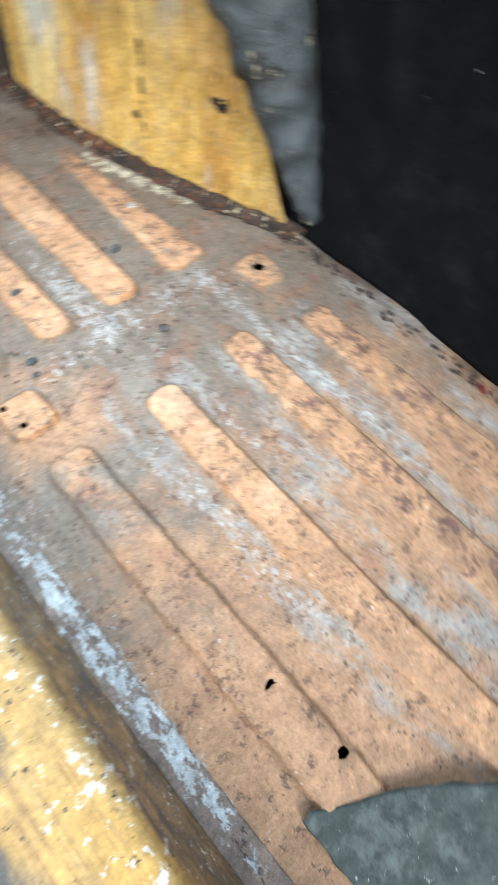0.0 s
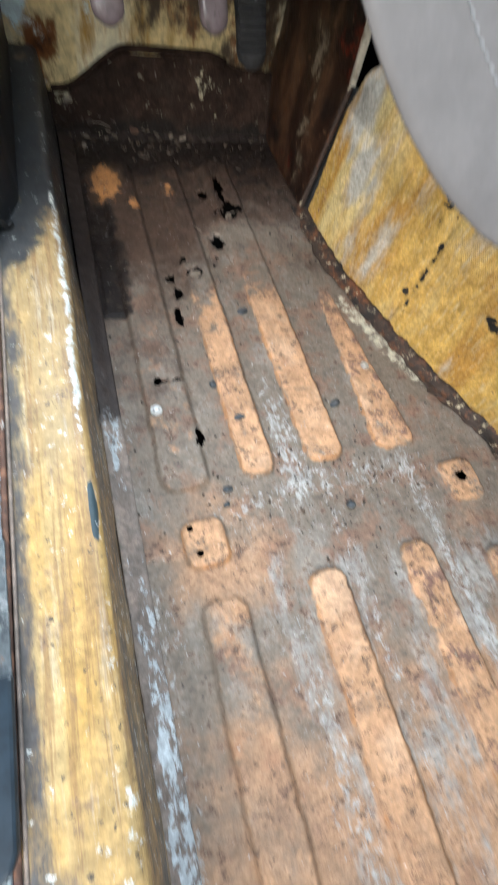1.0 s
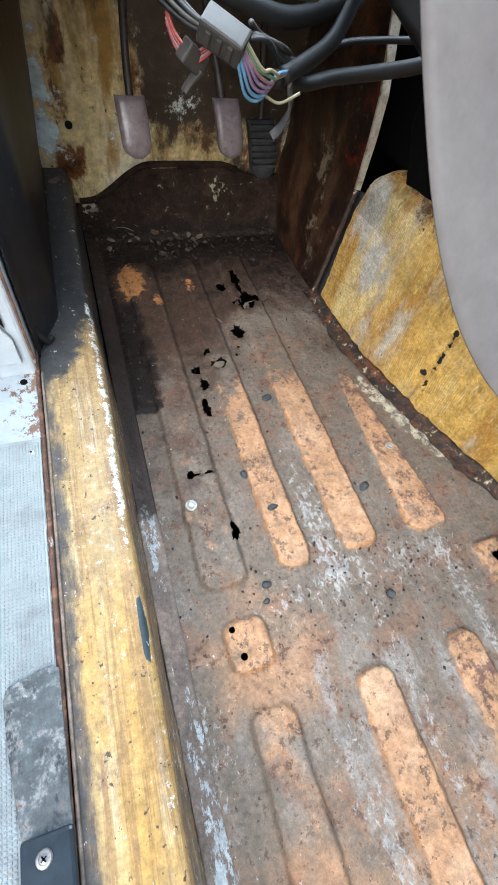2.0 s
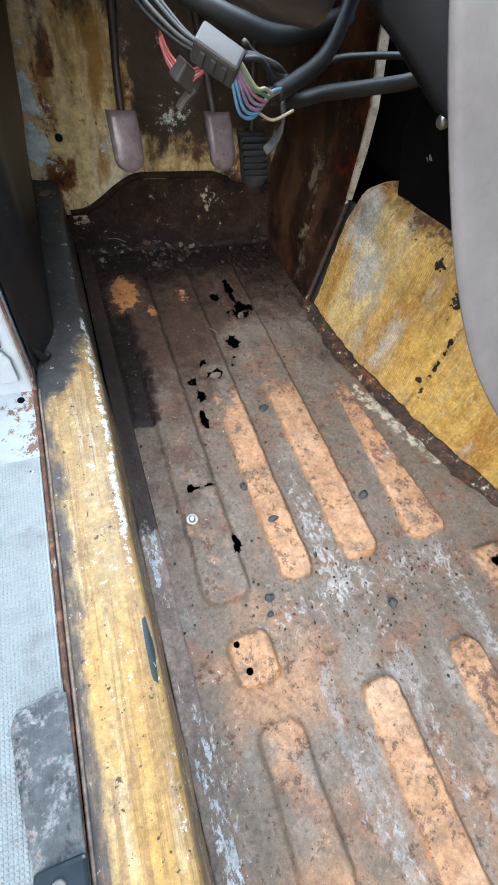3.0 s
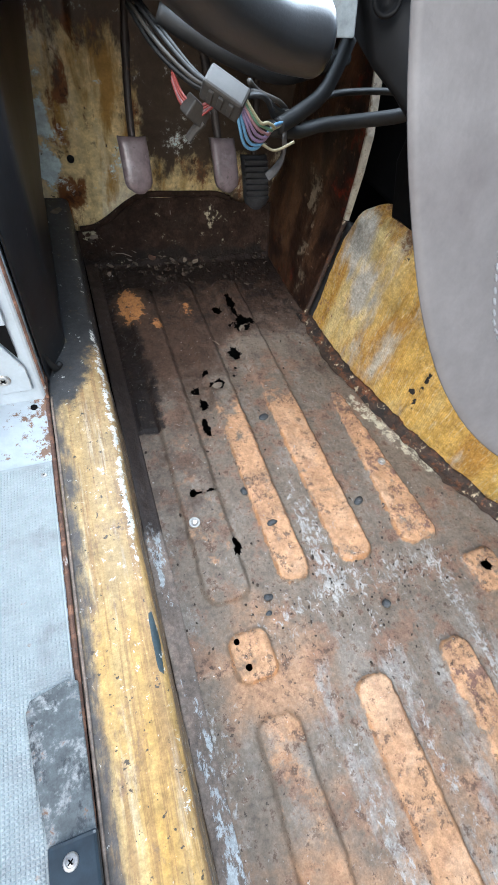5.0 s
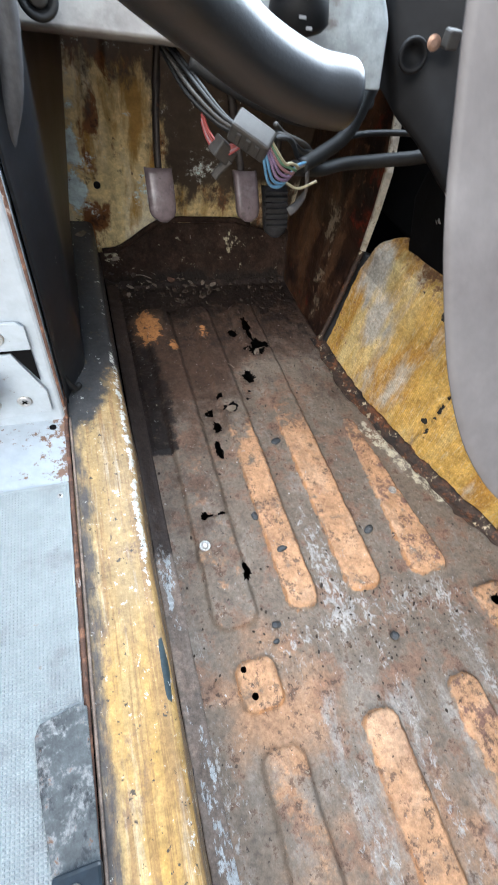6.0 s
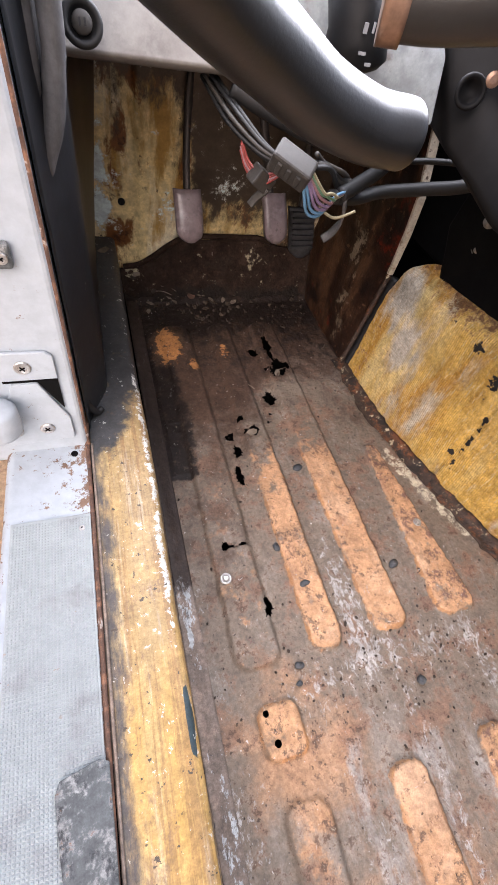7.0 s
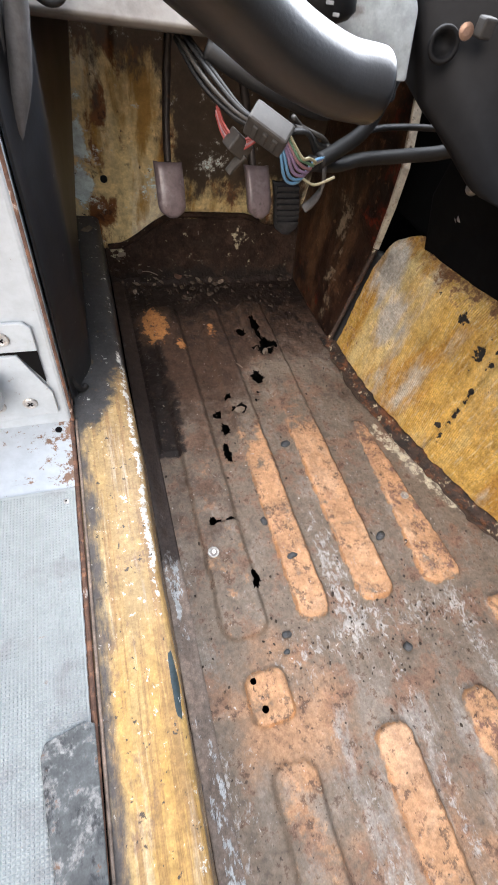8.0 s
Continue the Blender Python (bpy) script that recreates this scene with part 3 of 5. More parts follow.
    white += 0.55 * blob(x, y, 0.190, -0.12, 0.012, 0.20) + 0.55 * blob(x, y, 0.10, -0.30, 0.012, 0.16) + 0.5 * blob(x, y, 0.325, -0.15, 0.012, 0.3) + 0.40 * blob(x, y, 0.335, -0.20, 0.02, 0.22) + 0.35 * blob(x, y, 0.08, -0.2, 0.02, 0.2) + 0.30 * blob(x, y, 0.26, 0.25, 0.02, 0.15)
    white *= 0.86
    white += 0.12 * blob(x, y, 0.22, 0.055, 0.17, 0.05) + 0.12 * blob(x, y, 0.30, 0.02, 0.10, 0.05) + 0.12 * blob(x, y, 0.06, 0.06, 0.08, 0.04)
    white += 0.40 * blob(x, y, -0.06, 0.08, 0.018, 0.02) + 0.38 * blob(x, y, -0.064, 0.19, 0.012, 0.03) + 0.36 * blob(x, y, -0.05, -0.06, 0.02, 0.05) + 0.55 * blob(x, y, -0.068, -0.25, 0.012, 0.22)
    lean = x - (0.341 + (0.382 - y) * 0.41)
    cream = 0.62 * (1 - ramp(np.abs(lean - 0.008), 0.006, 0.026)) * ramp(y, 0.17, 0.20) * (1 - ramp(y, 0.39, 0.43))
    cream += 0.5 * (1 - ramp(np.abs(x - 0.352), 0.004, 0.012)) * ramp(y, 0.48, 0.52) * (1 - ramp(y, 0.58, 0.64))
    cut = np.zeros(x.shape, bool)
    holes = [(0.162, 0.561, 0.011, 0.014), (0.205, 0.64, 0.020, 0.022), (0.198, 0.715, 0.007, 0.035), (0.098, 0.478, 0.016, 0.010), (0.062, 0.440, 0.007, 0.011), (0.055, 0.475, 0.007, 0.008),
             (0.053, 0.385, 0.006, 0.020), (-0.005, 0.258, 0.005, 0.006), (0.020, 0.258, 0.008, 0.003), (0.036, 0.160, 0.007, 0.016), (0.0, 0.0, 0.0045, 0.0045), (-0.006, 0.033, 0.004, 0.004), (0.401, 0.020, 0.009, 0.009),
             (0.02, -0.38, 0.006, 0.003), (0.165, 0.70, 0.008, 0.012), (0.14, 0.50, 0.003, 0.003), (0.15, 0.52, 0.003, 0.003), (0.085, 0.512, 0.006, 0.006), (0.03, -0.465, 0.008, 0.006)]
    rag = (fuzz(x, y, 90, 31, 4) - 0.5) * 2.0
    for cx, cy, rx, ry in holes:
        d = np.hypot((x - cx) / rx, (y - cy) / ry) + (rag if rx > 0.0046 else 0)
        lip = (d >= 1.0) & (d < 1.0 + 0.0030 / min(rx, ry))
        x, y = np.where(lip, cx + (x - cx) / d, x), np.where(lip, cy + (y - cy) / d, y)
        cut |= d < 1.0
        z -= 0.003 * (1 - ramp(d, 0.9, 1.8))
    ob = sheet("floor", x, y, z, M_FLOOR, {"rib": rib, "slope": slope, "film": film, "chan": chan, "tar_and_shade": tar_and_shade, "pitch": pitch, "bare": bare, "maroon": maroon, "white": white, "cream": cream}, 0, cut)
    return tagged(ob, "rusted pressed steel footwell floor with raised ribs and holes", "floor", kind="structure")


floor_pan()


# ---- sill and door step ----
def sill_sheet():
    s, y = grid(0, 0.205, -0.80, 0.985, 0.004)
    # profile across: rusty seam edge, crowned top, rounded inner edge, wall down to the floor
    xs = np.interp(s, [0, 0.078, 0.086, 0.092, 0.205], [-0.180, -0.108, -0.1015, -0.0985, -0.090])
    zs = np.interp(s, [0, 0.010, 0.040, 0.078, 0.086, 0.092, 0.205], [0.1165, 0.119, 0.1215, 0.1195, 0.1165, 0.1105, 0.0005])
    xs = xs + (fuzz(s, y, 7, 41) - 0.5) * 0.006 - 0.004 * ramp(y, 0.35, 0.6)
    zs = zs + (fuzz(s, y, 10, 42) - 0.5) * 0.003
    top = 1 - ramp(s, 0.088, 0.096)
    edge = 0.80 * (1 - ramp(s + 0.010 * (fuzz(s, y, 30, 46) - 0.5), 0.008, 0.036)) + 0.05 + 0.25 * blob(s, y, 0.03, -0.30, 0.03, 0.06) + 0.6 * blob(s, y, 0.033, -0.245, 0.022, 0.035)
    edge = np.maximum(edge, 0.62 * (1 - top))
    # dark grey grows over the sill towards the front, and partly down its inner wall
    dark_grey = ramp(y + 1.0 * (0.045 - np.clip(s, 0, 0.09)) + 0.10 * (fuzz(s, y, 22, 45) - 0.5), 0.355, 0.475)
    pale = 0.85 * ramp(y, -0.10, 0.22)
    dark_grey = np.maximum(dark_grey, 0.42 * ramp(s, 0.090, 0.10))
    chip = 0.60 * (1 - ramp(np.abs(s - 0.082), 0.000, 0.011)) * (0.25 + 0.75 * ramp(y, 0.10, 0.20) * (1 - ramp(y, 0.50, 0.58))) + 0.10 * blob(s, y, 0.05, 0.2, 0.03, 0.2) + 0.20 * blob(s, y, 0.068, -0.36, 0.026, 0.16) + 0.18 * ramp(s, 0.088, 0.094)
    gash = 0.8 * blob(s, y, 0.083, 0.040, 0.006, 0.035, 0.3)
    ob = sheet("sill", xs, y, zs, M_SILL, {"edge": edge, "pale": pale, "dark_grey": dark_grey, "chip": chip, "gash": gash}, 0.002)
    return tagged(ob, "worn yellow-painted steel inner sill beside the floor", "sill", kind="structure")


sill_sheet()


def sill_flange():
    s, y = grid(0, 0.027, -0.80, 0.90, 0.003)
    x = -0.0915 + s
    z = 0.013 - 0.010 * ramp(s, 0.0, 0.026) + (fuzz(x, y, 60, 44) - 0.5) * 0.005
    white = 0.48 * blob(s, y, 0.018, -0.25, 0.014, 0.24, 0.5) + 0.45 * blob(s, y, 0.012, 0.22, 0.01, 0.12, 0.4) + 0.15
    pitch = 0.9 * ramp(y, 0.17, 0.24)
    ob = sheet("trim", x, y, z, M_INNER, {"white": white, "pitch": pitch}, 0.002)
    return tagged(ob, "flaking white sealant bead along the sill", "trim", kind="structure")


sill_flange()


def door_step():
    s, y = grid(0, 0.175, -0.80, 0.425, 0.005)
    x = np.interp(s, [0, 0.06, 0.070, 0.165, 0.175], [-0.292, -0.287, -0.280, -0.186, -0.183])
    z = np.interp(s, [0, 0.06, 0.070, 0.165, 0.175], [0.050, 0.112, 0.118, 0.118, 0.1165])
    rust = 0.06 + 0.42 * ramp(y, 0.345, 0.425) + 0.60 * ramp(s, 0.148, 0.170) + 0.30 * (1 - ramp(s, 0.055, 0.075)) + 0.22 * blob(s, y, 0.15, 0.33, 0.03, 0.05)
    ob = sheet("door_step", x, y, z, M_WHITE, {"rust": rust}, 0.002)
    tagged(ob, "chipped white-painted door step with rust spots", "door step", kind="structure")
    seam = part("trim", tube([(-0.1825, -0.80, 0.117), (-0.1825, -0.2, 0.117), (-0.1825, 0.2, 0.117), (-0.184, 0.39, 0.118), (-0.181, 0.45, 0.14)], 0.0030, 12, 8), M_RUSTY)
    ridge = part("trim", tube([(-0.1765, -0.80, 0.1185), (-0.1765, -0.2, 0.1185), (-0.1765, 0.2, 0.1185), (-0.178, 0.40, 0.1185)], 0.0018, 12, 6), M_INNER)
    tagged(smooth(ridge), "grey paint-filled weld ridge along the sill", "trim", kind="structure")
    plug = part("plug", disc((-0.2015, 0.3855, 0.1185), (0, 0, 1), [(0.0045, -0.002), (0.0045, 0.0012), (0.003, 0.0004)], 16), M_DARK)
    tagged(plug, "small black plug in the door step's rusty end", "plug")
    tagged(smooth(seam), "rusty spot-welded seam between step and sill", "trim", kind="structure")


door_step()


def screw_head(parent, centre, normal, r, name="screw"):
    s = part(name, disc(centre, normal, [(r, -0.002), (r, 0.0006), (r * 0.88, 0.0016), (r * 0.62, 0.0018), (r * 0.55, 0.0010), (r * 0.2, 0.0014)]), M_STEEL, parent)
    turn = Vector(normal).normalized().to_track_quat("Z", "Y").to_matrix().to_4x4()
    bm = bmesh.new()
    for a in (35, 125):
        bmesh.ops.create_cube(bm, size=1.0, matrix=Matrix.Translation(Vector(centre)) @ turn @ pose(0, 0, 0.0019, 0, 0, a) @ Matrix.Diagonal((r * 0.8, r * 0.17, 0.0006, 1)))
    part("cross_slot", bm, M_DARK, s)
    return s


def scuff_plate():
    t = thing("scuff_plate", "pale embossed metal scuff plate screwed on the door step", "scuff plate")
    bm = block(-0.2765, -0.1855, -0.80, 0.288, 0.1182, 0.1212, 0.0012)
    part("plate", bm, M_SCUFF, t)
    for k in range(3):
        screw_head(t, (-0.196, 0.268 - k * 0.36, 0.1216), (0, 0, 1), 0.0035)
    verts, faces = [], []
    for i in range(25):
        for j in range(235):
            px, py, k = -0.2730 + i * 0.0035, 0.282 - j * 0.0036, len(verts)
            for half, h in ((0.0014, 0.1208), (0.0008, 0.1224)):
                verts += [(px - half, py - half, h), (px + half, py - half, h), (px + half, py + half, h), (px - half, py + half, h)]
            faces += [(k + 4, k + 5, k + 6, k + 7)] + [(k + a, k + (a + 1) % 4, k + 4 + (a + 1) % 4, k + 4 + a) for a in range(4)]
    me = bpy.data.meshes.new("tread_pattern")
    me.from_pydata(verts, [], faces)
    tagged(part("tread_pattern", me, M_SCUFF, t), "raised square tread pattern", kind="stuff")


scuff_plate()


def end_cap():
    t = thing("belt_cover", "scraped metal tongue with dark blue-grey cover on the scuff plate", "cover")
    o = [(-0.228, 0.012, 0.1225), (-0.224, 0.022, 0.1225), (-0.190, 0.030, 0.1225), (-0.1815, 0.026, 0.1225), (-0.179, -0.10, 0.1225), (-0.214, -0.10, 0.1225), (-0.224, -0.03, 0.1225)]
    part("tongue", prism(o, (0, 0, 0.003), 0.001), M_PLATE, t)
    o = [(-0.216, -0.086, 0.1215), (-0.178, -0.086, 0.1215), (-0.178, -0.196, 0.1215), (-0.182, -0.206, 0.1215), (-0.190, -0.212, 0.1215), (-0.204, -0.212, 0.1215), (-0.212, -0.206, 0.1215), (-0.216, -0.196, 0.1215)]
    smooth(part("housing", prism(o, (0, 0, 0.0095), 0.003), M_COVER, t, "dark blue-grey plastic housing"), False)
    screw_head(t, (-0.199, -0.190, 0.1315), (0, 0, 1), 0.005)
    screw_head(t, (-0.199, -0.100, 0.1315), (0, 0, 1), 0.006)


end_cap()


# ---- door pillar ----
def door_pillar():
    bm = block(-0.42, -0.183, 0.400, 0.52, 0.10, 1.25, 0.006, 3)
    ob = part("door_pillar", bm, M_WHITE)
    tagged(ob, "white-painted steel front door pillar", "pillar", kind="structure")
    edge = part("trim", tube([(-0.1815, 0.398, 0.12), (-0.1815, 0.397, 0.4), (-0.1815, 0.397, 0.8), (-0.1815, 0.398, 1.25)], 0.0018, 8, 8), M_RUSTY)
    tagged(edge, "rust-edged welt along the pillar corner", "trim", kind="structure")


door_pillar()


def door_check():
    t = thing("door_check", "white-painted door check with roller screwed to the pillar", "door check")
    o = [(-0.34, 0.399, 0.294), (-0.206, 0.399, 0.291), (-0.199, 0.399, 0.284), (-0.199, 0.399, 0.252), (-0.34, 0.399, 0.252)]
    part("upper_plate", prism(o, (0, -0.005, 0), 0.0015), M_WHITE, t)
    o = [(-0.250, 0.399, 0.246), (-0.222, 0.399, 0.246), (-0.196, 0.399, 0.182), (-0.196, 0.399, 0.144), (-0.285, 0.399, 0.138), (-0.272, 0.399, 0.19)]
    part("lower_plate", prism(o, (0, -0.005, 0), 0.0015), M_WHITE, t)
    part("slot", prism([(-0.258, 0.3985, 0.251), (-0.200, 0.3985, 0.251), (-0.200, 0.3985, 0.200), (-0.222, 0.3985, 0.247), (-0.258, 0.3985, 0.247)], (0, -0.002, 0)), M_DARK, t, "dark opening behind the check arm")
    smooth(part("roller", disc((-0.268, 0.372, 0.192), (0.0, 0, 1), [(0.014, 0), (0.019, 0.002), (0.021, 0.006), (0.021, 0.036), (0.018, 0.041), (0.010, 0.043)], 28), M_WHITE, t))
    part("bracket", block(-0.31, -0.262, 0.362, 0.398, 0.186, 0.1915, 0.001), M_WHITE, t)
    for c in ((-0.232, 0.393, 0.272), (-0.302, 0.393, 0.272), (-0.263, 0.393, 0.167), (-0.226, 0.393, 0.168)):
        screw_head(t, c, (0, -1, 0), 0.009)
    c = thing("door_striker", "small dark metal striker clip screwed on the white pillar", "striker")
    part("clip", block(-0.26, -0.211, 0.390, 0.3995, 0.390, 0.414, 0.003), M_PLATE, c)
    screw_head(c, (-0.219, 0.389, 0.402), (0, -1, 0), 0.006)


door_check()


# ---- front bulkhead, toe board, side panels ----
def bulkhead():
    x, z = grid(-0.152, 0.45, 0.04, 0.603, 0.004)
    y = 0.975 - 0.20 * np.clip(z - 0.10, 0, 1) + (fuzz(x, z, 6, 51) - 0.5) * 0.012
    y -= 0.007 * ramp(x, -0.055, -0.045) * (1 - ramp(x, 0.03, 0.04))
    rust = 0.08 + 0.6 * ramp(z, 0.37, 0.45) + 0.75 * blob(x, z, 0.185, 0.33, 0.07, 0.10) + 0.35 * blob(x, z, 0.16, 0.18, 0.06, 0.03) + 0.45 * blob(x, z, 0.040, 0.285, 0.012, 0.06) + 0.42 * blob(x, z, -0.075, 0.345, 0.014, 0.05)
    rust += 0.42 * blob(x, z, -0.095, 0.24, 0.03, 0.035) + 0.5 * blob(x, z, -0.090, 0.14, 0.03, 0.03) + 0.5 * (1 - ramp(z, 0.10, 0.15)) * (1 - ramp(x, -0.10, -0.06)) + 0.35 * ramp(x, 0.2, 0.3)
    # right-hand term: red-brown rust, with the shade there painted in
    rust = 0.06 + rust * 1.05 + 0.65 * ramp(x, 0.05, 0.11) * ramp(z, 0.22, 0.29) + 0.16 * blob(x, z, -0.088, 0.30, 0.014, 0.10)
    # darker top and right: stains, with shade painted into the same mask
    grime_and_shade = 0.80 * ramp(x, 0.015, 0.13) * ramp(z, 0.17, 0.29) + 0.75 * ramp(z, 0.33, 0.47) + 0.34 * ramp(x, 0.0, 0.03) * ramp(z, 0.20, 0.26) + 0.46 * ramp(x, 0.04, 0.08) + 0.30 * blob(x, z, -0.085, 0.33, 0.012, 0.09)
    white = 0.52 * (1 - ramp(x, -0.128, -0.092)) * ramp(z, 0.13, 0.18) + 1.0 * blob(x, z, -0.126, 0.190, 0.024, 0.026) + 0.95 * blob(x, z, -0.124, 0.275, 0.014, 0.022) + 0.5 * blob(x, z, 0.008, 0.193, 0.026, 0.035) + 0.42 * blob(x, z, 0.135, 0.245, 0.04, 0.04) + 0.45 * blob(x, z, -0.11, 0.145, 0.03, 0.02) + 0.36 * blob(x, z, -0.105, 0.25, 0.025, 0.02)
    ob = sheet("bulkhead", x, y, z, M_FIRE, {"rust": rust, "white": white, "grime_and_shade": grime_and_shade}, 0.002)
    tagged(ob, "yellow-painted bulkhead with rust runs and flaked spots", "bulkhead", kind="structure")
    plug = part("plug", disc((-0.082, 0.951, 0.205), (0, -1, 0), [(0.007, -0.004), (0.007, 0.002), (0.004, 0.003)]), M_BLACK)
    tagged(plug, "small black blanking plug in the bulkhead", "plug")


bulkhead()


def toe_board():
    x, s = np.meshgrid(np.linspace(-0.100, 0.372, 110), np.linspace(0, 1, 40), indexing="ij")
    arch = 0.056 + 0.070 * ramp(x, -0.075, 0.07) - 0.02 * ramp(x, 0.22, 0.30)
    y = 0.895 + 0.060 * s + 0.025 * s ** 2 * np.clip(np.sin((x + 0.09) / 0.36 * math.pi), 0, 1)
    z = 0.003 + arch * s ** 1.4 + (fuzz(x, s * 0.1, 25, 61) - 0.5) * 0.012
    # near-black at the board's foot, gone by about half its height
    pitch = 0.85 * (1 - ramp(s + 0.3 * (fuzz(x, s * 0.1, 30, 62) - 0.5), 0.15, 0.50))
    cream = 0.55 * blob(x, s, 0.215, 0.70, 0.018, 0.12) + 0.5 * blob(x, s, -0.07, 0.9, 0.02, 0.2)
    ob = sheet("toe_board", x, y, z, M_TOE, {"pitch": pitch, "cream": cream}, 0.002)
    tagged(ob, "dark rusted arched toe board", "toe board", kind="structure")
    # black sound felt along the arch top
    pts = [(-0.088 + 0.35 * k / 10, 0.954 + 0.006 * math.sin(k / 10 * math.pi), 0.060 + 0.070 * float(ramp(-0.088 + 0.35 * k / 10, -0.075, 0.07)) - 0.02 * float(ramp(-0.088 + 0.35 * k / 10, 0.22, 0.30))) for k in range(11)]
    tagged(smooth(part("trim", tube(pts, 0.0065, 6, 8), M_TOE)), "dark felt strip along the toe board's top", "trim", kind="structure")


toe_board()


def kick_panel():
    y, z = grid(0.43, 0.985, 0.112, 0.603, 0.008)
    x = -0.149 + 0.125 * np.clip(z - 0.14, 0, 1) * ramp(y, 0.55, 0.9) + (fuzz(y, z, 6, 71) - 0.5) * 0.006 - 0.03 * (1 - ramp(y, 0.43, 0.52))
    ob = sheet("kick_panel", x, y, z, M_KICK, {}, 0.002)
    tagged(ob, "black painted footwell side panel", "side panel", kind="structure")


kick_panel()


def rear_line(z):
    """Where the brown side wall ends towards the seat, at height z."""
    return (np.interp(z, [0, 0.10, 0.215, 0.30, 0.36, 0.42, 0.60], [0.362, 0.380, 0.398, 0.392, 0.390, 0.392, 0.40]),
            np.interp(z, [0, 0.10, 0.215, 0.30, 0.36, 0.42, 0.60], [0.652, 0.657, 0.660, 0.650, 0.652, 0.676, 0.75]))


def brown_wall():
    s, z = np.meshgrid(np.linspace(0, 1, 90), np.linspace(0, 0.62, 130), indexing="ij")
    xr, yr = rear_line(z)
    x = xr + (0.375 - xr) * s - 0.010 * np.sin(s * math.pi) + (fuzz(s * 0.3, z, 12, 81) - 0.5) * 0.012
    y = yr + (0.985 - yr) * s
    red = 0.62 * (1 - ramp(s, 0.05, 0.30)) * ramp(z, 0.20, 0.27) + 0.35 * blob(y, z, 0.80, 0.04, 0.10, 0.06)
    pale = 0.55 * blob(y, z, 0.775, 0.235, 0.035, 0.03) + 0.5 * blob(y, z, 0.765, 0.185, 0.025, 0.025) + 0.42 * blob(y, z, 0.74, 0.10, 0.02, 0.05) + 0.3 * blob(y, z, 0.71, 0.05, 0.02, 0.04)
    ob = sheet("wall_side", x, y, z, M_WALL, {"red": red, "pale": pale}, 0.002)
    tagged(ob, "rust-streaked brown side wall of the footwell", "side panel", kind="structure")
    low = [(*[float(c) for c in rear_line(z)], z) for z in (0.0, 0.05, 0.10, 0.16, 0.215)]
    tagged(smooth(part("trim", tube([(a - 0.004, b - 0.004, c) for a, b, c in low], 0.0055, 10, 8), M_FOOT)), "crusty pale sealed seam between panels", "trim", kind="structure")
    high = [(*[float(c) for c in rear_line(z)], z) for z in (0.215, 0.26, 0.30, 0.36, 0.42, 0.50)]
    o = [Vector(p) for p in high]
    bm = bmesh.new()
    rows = []
    for k, p in enumerate(o):
        w = 0.005 + 0.006 * k / 5
        rows.append([bm.verts.new(p + Vector(d)) for d in ((-w, -0.001, 0), (0.004, -0.004, 0), (0.004, 0.0, 0), (-w, 0.004, 0))])
    for a, b in zip(rows, rows[1:]):
        for k in range(4):
            bm.faces.new((a[k], a[(k + 1) % 4], b[(k + 1) % 4], b[k]))
    bm.faces.new(rows[0]), bm.faces.new(rows[-1][::-1])
    tagged(part("trim", bm, M_CREAM), "cream-painted flange edge of the side wall", "trim", kind="structure")
    # black rubber edge between the wall and the cover
    tagged(smooth(part("trim", tube([(a + 0.006, b - 0.016, c) for a, b, c in low], 0.010, 10, 8), M_RUBBER)), "black rubber edge beside the gold cover", "trim", kind="structure")


brown_wall()


def cover_x(y):
    return np.interp(y, [0.03, 0.05, 0.175, 0.318, 0.42, 0.49, 0.655], [0.515, 0.508, 0.452, 0.407, 0.382, 0.370, 0.363])


